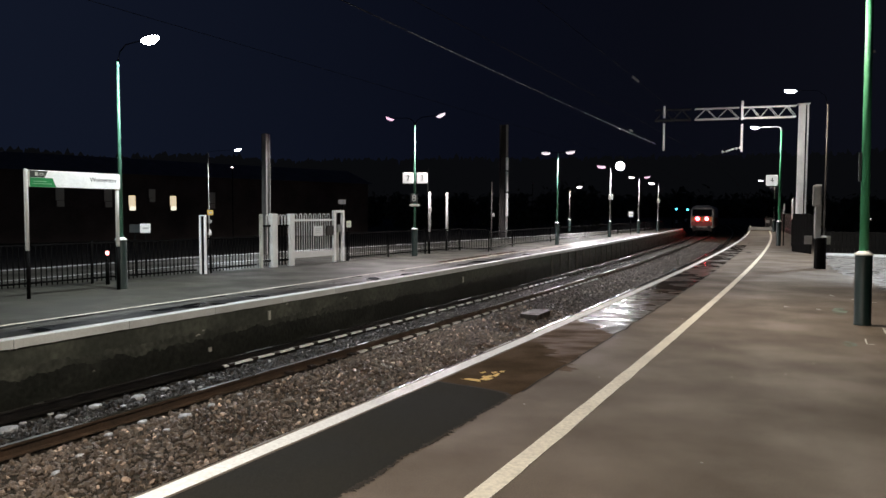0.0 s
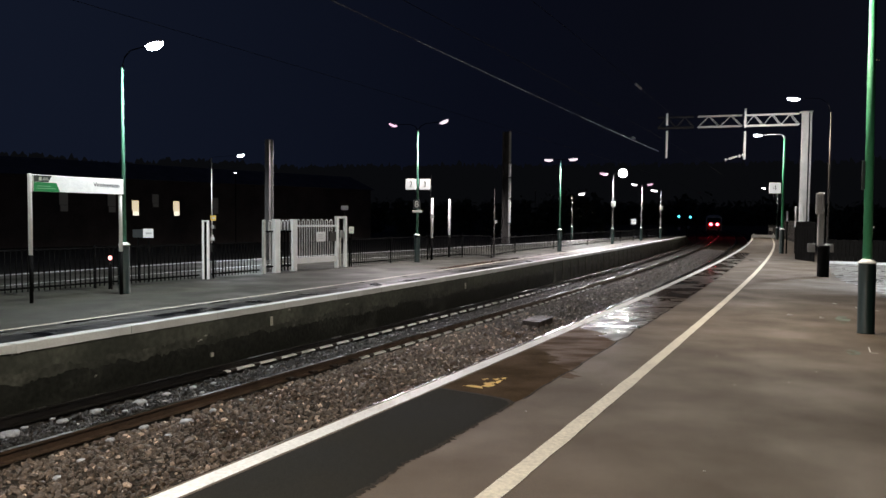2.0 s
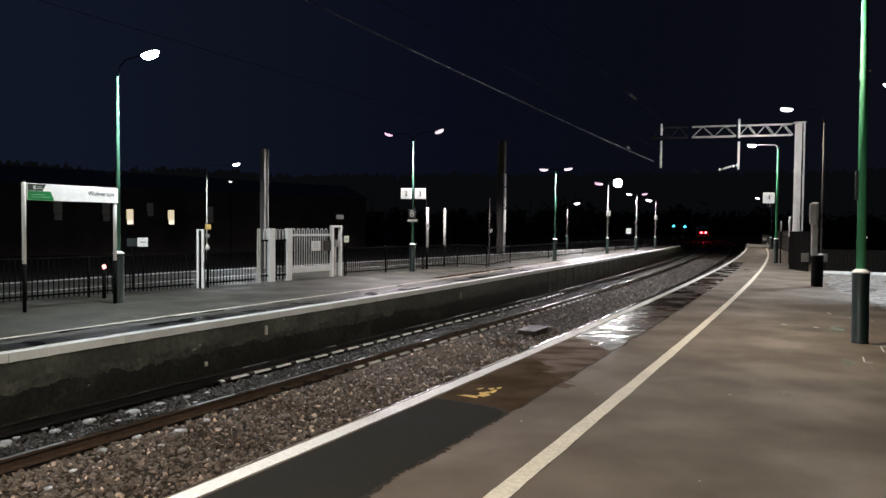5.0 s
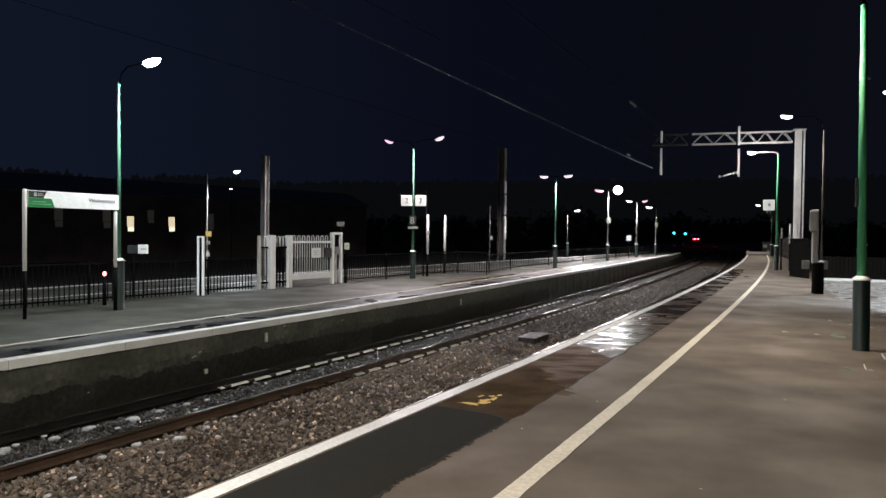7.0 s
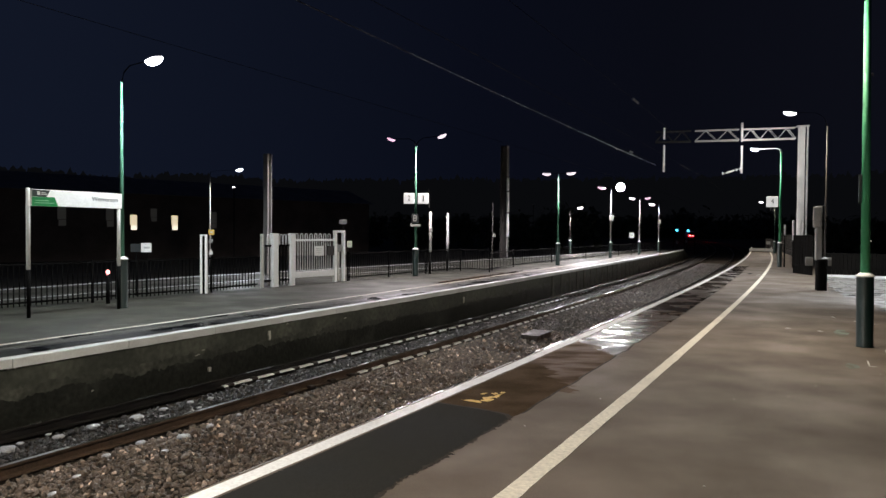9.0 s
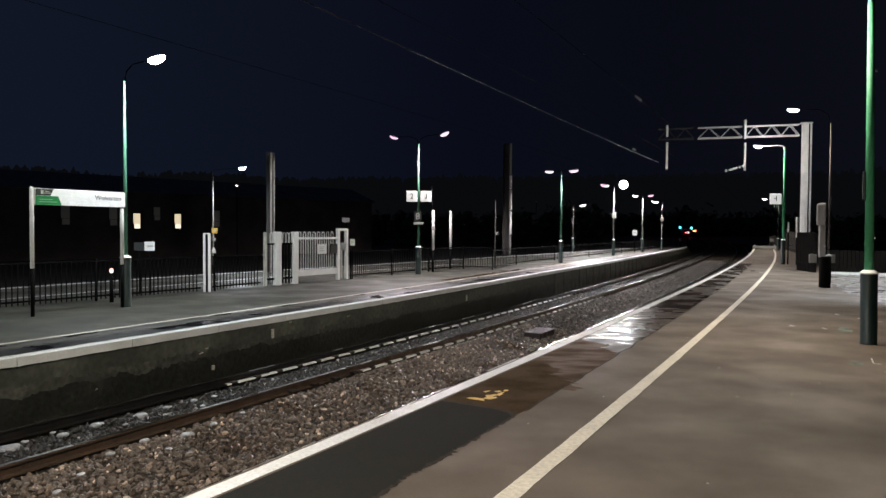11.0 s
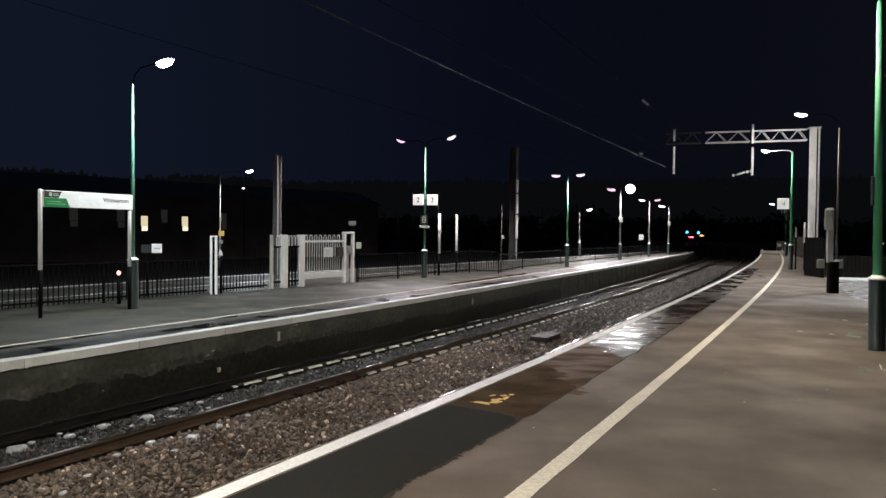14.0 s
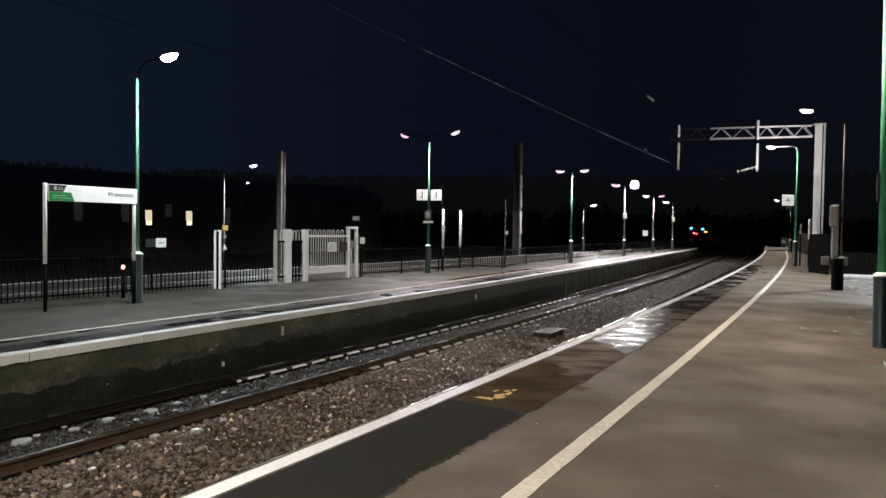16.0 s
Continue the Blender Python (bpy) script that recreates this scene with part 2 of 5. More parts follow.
SIGN_FACE = glow("lit_sign_face", (0.95, 0.95, 0.92), 0.32)
WINDOW_LIT = glow("lit_window_pane", (1.0, 0.83, 0.55), 0.75)
WINDOW_LIT_B = glow("lit_window_blind", (1.0, 0.9, 0.7), 1.2)
WINDOW_DIM = glow("dim_window_pane", (0.5, 0.48, 0.42), 0.012)
RED_LIGHT = glow("small_red_light", (1.0, 0.32, 0.3), 3.2)


# ---- mesh helpers ----
def done(name, bm, material, parent=None, label="", smooth=False):
    me = bpy.data.meshes.new(name)
    bmesh.ops.recalc_face_normals(bm, faces=bm.faces)
    bm.to_mesh(me)
    bm.free()
    for f in me.polygons:
        f.use_smooth = smooth
    for m in material if isinstance(material, (list, tuple)) else (material,):
        me.materials.append(m)
    ob = new(name, me)
    if parent:
        ob.parent = parent
    if label:
        ob["label"] = label
    return ob


def part(name, bm, material, parent, label="", smooth=False):
    return done(name, bm, material, parent, label, smooth)


def box(bm, x, y, z, sx, sy, sz, bevel=0.0, rz=0.0, slot=0):
    g = bmesh.ops.create_cube(bm, size=1.0)
    vs = g["verts"]
    m = Matrix.Translation((x, y, z)) @ Matrix.Rotation(rz, 4, "Z") @ Matrix.Diagonal((sx, sy, sz, 1))
    bmesh.ops.transform(bm, matrix=m, verts=vs)
    if bevel:
        es = list({e for v in vs for e in v.link_edges})
        bmesh.ops.bevel(bm, geom=es, offset=bevel, segments=2, affect="EDGES", profile=0.5)
    return bm


def tube(bm, points, radii, seg=10, caps=True):
    rings = []
    pts = [Vector(p) for p in points]
    for i, p in enumerate(pts):
        d = (pts[min(i + 1, len(pts) - 1)] - pts[max(i - 1, 0)]).normalized()
        up = Vector((0, 0, 1)) if abs(d.z) < 0.9 else Vector((1, 0, 0))
        a = d.cross(up).normalized()
        b = d.cross(a)
        r = radii[i] if isinstance(radii, (list, tuple)) else radii
        rings.append([bm.verts.new(p + a * (r * math.cos(2 * math.pi * k / seg)) + b * (r * math.sin(2 * math.pi * k / seg))) for k in range(seg)])
    for u, v in zip(rings, rings[1:]):
        for k in range(seg):
            bm.faces.new((u[k], u[(k + 1) % seg], v[(k + 1) % seg], v[k]))
    if caps:
        bm.faces.new(rings[0][::-1]), bm.faces.new(rings[-1])
    return bm


def ball(bm, x, y, z, sx, sy, sz, low=-1.0, high=1.0, u=14, v=8):
    """An ellipsoid, or the slice of it between two heights (in half-heights)."""
    rings = []
    for i in range(v + 1):
        h = low + (high - low) * i / v
        r = math.sqrt(max(0.0004, 1 - h * h))
        rings.append([bm.verts.new((x + sx * r * math.cos(2 * math.pi * k / u), y + sy * r * math.sin(2 * math.pi * k / u), z + sz * h)) for k in range(u)])
    for a, b in zip(rings, rings[1:]):
        for k in range(u):
            bm.faces.new((a[k], a[(k + 1) % u], b[(k + 1) % u], b[k]))
    bm.faces.new(rings[0][::-1]), bm.faces.new(rings[-1])
    return bm


def B():
    return bmesh.new()


def thing(name, s, o, z, label, category, group="", turn=0.0):
    """An Empty at a place on the line; its x points away from the line's left, its y along the line."""
    ob = new(name)
    ob.empty_display_size = 0.2
    p = at(s, o, z)
    ob.matrix_basis = pose(p.x, p.y, p.z, 0, 0, -math.degrees(heading(s)) + turn)
    return tagged(ob, label, category, group)


def shine(world_place, watts, colour=(1.0, 0.95, 0.9), radius=0.14, spread=171):
    d = bpy.data.lights.new("lantern_light", "SPOT" if spread < 180 else "POINT")
    d.energy, d.color, d.shadow_soft_size = watts, colour, radius
    if spread < 180:
        d.spot_size, d.spot_blend = radians(spread), 0.2
    ob = new("lantern_light", d)
    ob.matrix_basis = Matrix.Translation(world_place)
    return ob


def sweep(name, rows, s0, s1, step, material, parent=None, label="", kind="structure", category="", close=False):
    """A mesh along the line. rows(s) gives the section as (o, z) pairs."""
    n = max(1, int(round((s1 - s0) / step)))
    verts, faces, w = [], [], 0
    for i in range(n + 1):
        s = s0 + (s1 - s0) * i / n
        sec = rows(s)
        w = len(sec)
        verts += [at(s, o, z)[:] for o, z in sec]
    m = w if close else w - 1
    for i in range(n):
        for k in range(m):
            a, b = i * w + k, i * w + (k + 1) % w
            faces.append((a, b, b + w, a + w))
    if close:
        faces.append(tuple(range(w - 1, -1, -1)))
        faces.append(tuple(n * w + k for k in range(w)))
    me = bpy.data.meshes.new(name)
    me.from_pydata(verts, [], faces)
    bm = bmesh.new()
    bm.from_mesh(me)
    bmesh.ops.recalc_face_normals(bm, faces=bm.faces)
    bm.to_mesh(me)
    bm.free()
    me.materials.append(material)
    ob = new(name, me)
    if parent:
        ob.parent = parent
        if label:
            ob["label"] = label
    else:
        tagged(ob, label, category, "", kind)
    return ob


def letters(text, size, material, parent, m, name="lettering", align="CENTER"):
    cu = bpy.data.curves.new("letters", "FONT")
    cu.body, cu.size, cu.align_x, cu.align_y, cu.extrude = text, size, align, "CENTER", 0.002
    tmp = new("letters", cu)
    bpy.context.view_layer.update()
    me = bpy.data.meshes.new_from_object(tmp.evaluated_get(bpy.context.evaluated_depsgraph_get()))
    bpy.data.objects.remove(tmp)
    me.materials.clear()
    me.materials.append(material)
    ob = new(name, me)
    ob.parent = parent
    ob.matrix_basis = m
    return ob


# ---- ground, platforms ----
bm = B()
bmesh.ops.create_grid(bm, x_segments=8, y_segments=8, size=2500, matrix=Matrix.Translation((0, 0, -1.32)))
tagged(done("ground", bm, GROUND), "dark damp earth beyond the railway", "ground", "", "structure")

# near platform
sweep("platform", lambda s: [(0.06, -1.3), (0.06, -0.12), (0.0, -0.1), (0.0, 0.0), (9.5, 0.0), (9.5, -1.3)], -36, 31, 0.5, ASPHALT,
      label="worn brown asphalt station platform, damp in places", category="platform")
sweep("platform_far", lambda s: [(0.06, -1.3), (0.06, -0.12), (0.0, -0.1), (0.0, 0.0), (4.6, 0.0), (4.6, -1.3)], 31, 79, 1.0, ASPHALT,
      label="worn asphalt platform narrowing to its far end", category="platform")
sweep("platform_ramp", lambda s: [(0.06, -1.3), (0.0, -(s - 79) * 0.12), (3.4, -(s - 79) * 0.12), (3.4, -1.3)], 79.02, 88, 1.0, ASPHALT,
      label="asphalt ramp down from the platform end", category="ramp")
# paint and wet strips on the near platform
def rag(s, k, amp):
    return amp * (noise.noise((s * 1.7, k, 0.0)) + 0.5 * noise.noise((s * 6.0, k, 3.0)))


def fray(s):
    return 0.035 * noise.noise((s * 23.0, 2.0, 5.0)) + 0.03 * noise.noise((s * 51.0, 8.0, 1.0))


def tar_edge(s):
    return 0.24 + 0.97 * max(0.0, 1 - (max(0.0, s - 0.85) / 0.5) ** 6) ** 0.3


sweep("white_edge_line", lambda s: [(0.04 + rag(s, 1, 0.008), 0.004), (0.21 + rag(s, 2, 0.012), 0.004)], -30, 79, 0.2, WHITE_LINE,
      label="worn white painted line along the platform edge", category="line")
sweep("yellow_line", lambda s: [(1.985 + rag(s, 4, 0.01), 0.004), (2.145 - 0.02 * min(1.0, max(0.0, s / 10)) + rag(s, 5, 0.012), 0.004)], -30, 78, 0.15, YELLOW_LINE,
      label="pale yellow painted safety line on asphalt", category="line")
sweep("tar_patch", lambda s: [(0.24, 0.0035), (tar_edge(s) + rag(s, 7, 0.045) + fray(s), 0.0035)], -30, 1.36, 0.018, TAR,
      label="black fresh tar strip beside the edge line", category="tar strip")
sweep("tar_smear", lambda s: [(0.24, 0.0032), (0.035 + tar_edge(s - 0.04) + rag(s, 27, 0.06) + 1.3 * fray(s + 40), 0.0032)], -30, 1.4, 0.018, mat("thin_tar_smear", (0.028, 0.024, 0.019), (0.042, 0.033, 0.026), 3, 90, (0.7, 0.9), 0.4, spec=0.08, grain=0.35),
      label="thin worn smear of tar around the strip", category="tar strip")
sweep("moist_strip", lambda s: [(0.24 + 0.8 * max(0.0, 4.3 - s + rag(s, 35, 0.5) + 6 * fray(s * 0.6)), 0.0031), (1.235 - 0.009 * max(0.0, s - 2.8) + rag(s, 9, 0.04), 0.0031)], 2.6, 7.2, 0.03, MOIST,
      label="moist dull brown asphalt between dry and flooded", category="wet strip")
sweep("wet_strip", lambda s: [(0.24 + 0.75 * max(0.0, 6.7 - s + rag(s, 33, 0.5) + 7 * fray(s * 0.6 + 9)), 0.0033), (1.235 - 0.009 * max(0.0, s - 2.8) + rag(s, 9, 0.04), 0.0033)], 5.2, 12.5, 0.03, WET,
      label="wet brown asphalt strip with shining puddles", category="wet strip")
sweep("damp_strip", lambda s: [(0.24, 0.003), (1.235 - 0.009 * max(0.0, s - 2.8) + rag(s, 9, 0.04), 0.003)], 0.95, 6.9, 0.1, WET_BROWN,
      label="damp brown asphalt strip beside the edge line", category="wet strip")
sweep("flooded_strip", lambda s: [(0.24, 0.003), (1.235 - 0.009 * max(0.0, s - 2.8) + rag(s, 9, 0.04), 0.003)], 12.5, 40, 0.2, WET_FAR,
      label="dark flooded asphalt strip reflecting lights", category="wet strip")
SEAM = mat("old_tar_seam", (0.02, 0.018, 0.015), (0.035, 0.03, 0.025), 2.2, 60, (0.7, 0.9), 0.3, spec=0.1)
sweep("seam", lambda s: [(1.24 - 0.009 * max(0.0, s - 2.8) + rag(s, 9, 0.04), 0.004), (1.262 - 0.009 * max(0.0, s - 2.8) + rag(s, 9, 0.04), 0.004)], 1.4, 45, 0.1, SEAM,
      label="dark tar seam in the asphalt", category="seam")
# a scribbled yellow mark that cannot be read
mark = thing("platform_marking", 1.8, 0.6, 0.006, "faded yellow painted marking on wet asphalt", "marking")
rnd = random.Random(4)
for pts in (((-0.17, -0.2), (0.1, -0.22), (0.03, -0.12), (-0.08, -0.13)), ((0.02, -0.1), (0.12, -0.12), (0.14, 0.02), (0.09, 0.02)), ((-0.02, 0.03), (0.05, -0.04), (0.1, 0.12), (0.06, 0.14)),
            ((0.08, 0.12), (0.14, 0.1), (0.12, 0.28), (0.08, 0.27)), ((-0.12, 0.2), (-0.08, 0.18), (-0.05, 0.27), (-0.1, 0.28)), ((0.0, 0.27), (0.05, 0.25), (0.06, 0.33), (0.02, 0.34)), ((0.07, 0.36), (0.11, 0.33), (0.12, 0.42), (0.08, 0.42))):
    bm = B()
    ring = []
    for k, (x, y) in enumerate(pts):
        u, w = pts[(k + 1) % len(pts)]
        for q in (0.0, 0.25, 0.5, 0.75):
            jog = 0.012 * rnd.uniform(-1, 1)
            ring.append(bm.verts.new((x + (u - x) * q + jog, y + (w - y) * q - jog, 0.0)))
    low = bm.faces.new(ring)
    up = bmesh.ops.extrude_face_region(bm, geom=[low])
    bmesh.ops.translate(bm, vec=(0, 0, 0.0025), verts=[v for v in up["geom"] if isinstance(v, bmesh.types.BMVert)])
    part("stroke", bm, YELLOW_B, mark)

# island platform
sweep("island_platform", lambda s: [(opp(s) - 0.06, -1.3), (opp(s) - 0.06, -0.09), (opp(s) - 0.28, -0.09), (opp(s) - 0.28, 0.0), (isl(s), 0.0), (isl(s), -1.3)], -30, 84, 1.0, ASPHALT_B,
      label="grey asphalt island platform, damp and shining", category="platform")
sweep("island_ramp", lambda s: [(opp(s) - 0.06, -1.3), (opp(s), -(s - 84) * 0.12), (isl(84) + 0.4, -(s - 84) * 0.12), (isl(84), -1.3)], 84.02, 93, 1.0, ASPHALT_B,
      label="ramp down from the island platform", category="ramp")
wall = sweep("platform_wall", lambda s: [(opp(s) - 0.03, -1.25), (opp(s) - 0.03, -0.095), (opp(s) - 0.058, -0.095), (opp(s) - 0.058, -1.25)], -30, 84, 0.5, WALL,
             label="stained grey concrete face wall of the island platform", category="wall", close=True)


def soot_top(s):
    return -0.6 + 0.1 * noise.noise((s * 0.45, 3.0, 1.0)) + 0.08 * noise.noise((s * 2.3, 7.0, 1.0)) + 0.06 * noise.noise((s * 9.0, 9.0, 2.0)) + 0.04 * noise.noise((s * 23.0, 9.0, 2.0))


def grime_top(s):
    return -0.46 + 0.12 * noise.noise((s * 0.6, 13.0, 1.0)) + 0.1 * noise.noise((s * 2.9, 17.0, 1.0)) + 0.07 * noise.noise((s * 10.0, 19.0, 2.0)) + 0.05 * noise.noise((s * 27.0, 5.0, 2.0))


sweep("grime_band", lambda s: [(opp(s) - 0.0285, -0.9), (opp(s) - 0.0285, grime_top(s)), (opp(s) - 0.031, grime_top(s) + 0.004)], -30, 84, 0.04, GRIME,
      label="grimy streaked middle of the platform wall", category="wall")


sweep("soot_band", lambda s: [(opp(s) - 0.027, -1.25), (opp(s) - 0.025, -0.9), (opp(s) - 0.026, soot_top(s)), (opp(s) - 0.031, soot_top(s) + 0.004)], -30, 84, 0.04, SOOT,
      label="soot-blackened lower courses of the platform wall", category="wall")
rnd = random.Random(21)
for s_, z_, w_ in ((0.55, -0.15, 0.1), (0.85, -0.15, 0.16), (1.15, -0.14, 0.22), (4.2, -0.5, 0.09), (4.35, -0.42, 0.06), (1.9, -0.75, 0.03), (9.2, -0.3, 0.08), (6.9, -0.2, 0.07)):
    crust = thing("lime_crust", s_, opp(s_), z_, "small white lime crust under the platform coping", "lime crust", "lime crusts on the platform wall")
    bm = B()
    for k in range(4):
        ball(bm, -0.022, w_ * (k / 3 - 0.5), 0.012 * rnd.uniform(-1, 1), 0.008, w_ * rnd.uniform(0.15, 0.28), 0.014 * rnd.uniform(0.5, 1), u=8, v=4)
    part("crust", bm, LIME, crust, "", True)
coping = new("platform_coping")
tagged(coping, "white painted coping slabs along the island edge", "coping", "", "structure")
for i in range(-8, 41):
    a, b = 0.55 + 2.05 * i, 0.55 + 2.05 * (i + 1) - 0.012
    z = 0.004 * noise.noise((i * 3.1, 0, 0))
    sweep("slab", lambda s: [(opp(s) - 0.28, -0.088), (opp(s) - 0.026, -0.088), (opp(s) - 0.026, -0.135 - 0.012 * noise.noise((s * 3.3, 4.0, 0.0))), (opp(s) + 0.01, -0.138 - 0.018 * noise.noise((s * 4.1, 1.0, 0.0))), (opp(s) + 0.012, -0.008 + z), (opp(s) + 0.004, 0.002 + z), (opp(s) - 0.28, 0.002 + z)], a, b, 0.2, COPING, coping, close=True)
sweep("dark_strip", lambda s: [(opp(s) - 0.2 + rag(s, 31, 0.03), 0.008), (opp(s) - 0.78 + rag(s, 13, 0.09), 0.004)], -20, 26, 0.2, WET_B,
      label="black wet strip behind the coping", category="wet strip")
sweep("puddled_strip", lambda s: [(opp(s) - 1.16 + rag(s, 14, 0.07), 0.003), (opp(s) - 1.32, 0.003)], -20, 40, 0.2, WET_B,
      label="puddled asphalt strip beside the yellow line", category="wet strip")
sweep("island_yellow_line", lambda s: [(opp(s) - 1.33, 0.004), (opp(s) - 1.44 + rag(s, 15, 0.02), 0.004)], -20, 50, 0.2, YELLOW_LINE,
      label="pale worn line along the island platform", category="line")
sweep("brown_strip", lambda s: [(opp(s) - 1.6, 0.003), (opp(s) - 1.95 + rag(s, 17, 0.06), 0.003)], 18, 33, 0.2, mat("rusty_wet_stain", (0.12, 0.06, 0.03), (0.07, 0.045, 0.03), 1, 30, (0.1, 0.3), 0.1),
      label="rust-brown wet strip on the platform", category="wet strip")
sweep("wet_patch", lambda s: [(opp(s) - 0.5, 0.0035), (opp(s) - 1.9 + rag(s, 19, 0.4), 0.0035)], 27, 60, 0.4, mat("rain_film", (0.09, 0.085, 0.075), (0.06, 0.058, 0.05), 0.8, 40, (0.26, 0.5), 0.2, dist=0.004),
      label="rain-wet asphalt shining under the lamps", category="wet strip")
sweep("far_edge_line", lambda s: [(isl(s) + 0.05, 0.004), (isl(s) + 0.5, 0.004)], -10, 84, 0.5, WHITE_LINE,
      label="white edge line of the island's far side", category="line")
sweep("far_safety_line", lambda s: [(isl(s) + 3.5 + rag(s, 41, 0.12), 0.004), (isl(s) + 3.68 + rag(s, 42, 0.1), 0.004)], -10, 30, 0.25, WHITE_LINE,
      label="worn white safety line on the island's far side", category="line")
for s, z, h in ((6.27, -0.375, 0.2), (16.45, -0.43, 0.2), (4.5, -0.83, 0.09)):
    plate = thing("wall_plate", s, opp(s) + 0.0, z, "small pale plate fixed to the platform wall", "plate", "plates on the platform wall")
    bm = B()
    box(bm, -0.01, 0, 0, 0.035, 0.07, h, 0.006)
    part("plate", bm, OFFWHITE, plate)
RIB = mat("pale_streaked_rib", (0.05, 0.05, 0.042), (0.16, 0.155, 0.13), 2.2, 14, (0.5, 0.8), 0.2, contrast=(0.45, 0.7))
ribs = new("wall_pilasters")
tagged(ribs, "shallow concrete ribs on the platform wall", "wall ribs", "", "structure")
for i in range(15):
    s = 27 + 1.5 * i
    sweep("rib", lambda q: [(opp(q) - 0.05, -1.2), (opp(q) + 0.0, -1.2), (opp(q) + 0.0, -0.14), (opp(q) - 0.05, -0.14)], s, s + 0.35, 0.35, RIB, ribs, close=True)

# ---- tracks ----
sweep("ballast_bed", lambda s: [(0.06, -1.16), (-0.7, -1.14), (-2.3, -1.12), (-3.2, -1.06), (-4.1, -1.07), (-4.75, -1.13), (-5.9, -1.13), (opp(s) - 0.05, -1.16)], -36, 90, 0.5, BED,
      label="dark brown ballast bed between the platforms", category="ballast")
sweep("ballast_beyond", lambda s: [(2.0, -1.3), (0.0, -1.14), (-3.2, -1.1), (-8.5, -1.14), (-10.5, -1.3)], 90, 460, 3, BED,
      label="dark ballast bed running on past the station", category="ballast")
sweep("fast_line_bed", lambda s: [(isl(s) - 0.1, -1.16), (isl(s) - 6.8, -1.16)], -30, 120, 2, BED, label="dark ballast bed of the lines beyond", category="ballast")


def rail_section(c):
    return [(c - 0.07, -1.078), (c - 0.07, -1.066), (c - 0.012, -1.048), (c - 0.011, -0.962), (c - 0.035, -0.95), (c - 0.035, -0.925), (c - 0.027, -0.917),
            (c + 0.027, -0.917), (c + 0.035, -0.925), (c + 0.035, -0.95), (c + 0.011, -0.962), (c + 0.012, -1.048), (c + 0.07, -1.066), (c + 0.07, -1.078)]


def track(centre, label, s1, sleepers):
    tr = tagged(new("railway_track"), label, "track", "railway tracks")
    tr["kind"] = "structure"
    for side in (-0.735, 0.735):
        c = centre + side
        r = sweep("rail", lambda s: rail_section(c), -34, s1, 0.7, RAIL_SHADED if side < 0 else RAIL_RUST, tr, close=True)
        sweep("rail_head", lambda s: [(c - 0.033, -0.9155), (c + 0.033, -0.9155)], -34, s1, 0.7, RAIL_TOP, r, "polished running surface")
        sweep("rail_foot", lambda s: [(c + 0.045, -1.028), (c + 0.12, -1.036), (c + 0.13, -1.062)], 4.2 if side < 0 else 6.6, 26, 0.7, RAIL_FOOT, r, "rail foot, its wet shine painted near-white")
    if sleepers:
        bm = B()
        box(bm, 0, 0, 0, 2.5, 0.24, 0.16, 0.02)
        base = done("sleeper", bm, SLEEPER, tr)
        clipm = B()
        for side in (-0.735, 0.735):
            box(clipm, side + 0.075, 0, 0.16, 0.12, 0.16, 0.05, 0.01)
            box(clipm, side - 0.07, 0, 0.15, 0.1, 0.12, 0.05, 0.01)
        base_clip = done("rail_clips", clipm, CLIP, base)
        n = 0
        s = -6.0
        while s < 88:
            p = at(s, centre, -1.2)
            m = pose(p.x, p.y, p.z, 0, 0, -math.degrees(heading(s)))
            if n == 0:
                ob = base
            else:
                ob = new("sleeper", base.data)
                ob.parent = tr
                if s > 4.0:
                    cl = new("rail_clips", base_clip.data)
                    cl.parent = ob
            ob.matrix_basis = m
            n += 1
            s += 0.65
    return tr


track(-1.17, "railway track beside the near platform, wet rails", 400, False)
track(-5.33, "railway track on concrete sleepers, rusty wet rails", 460, True)


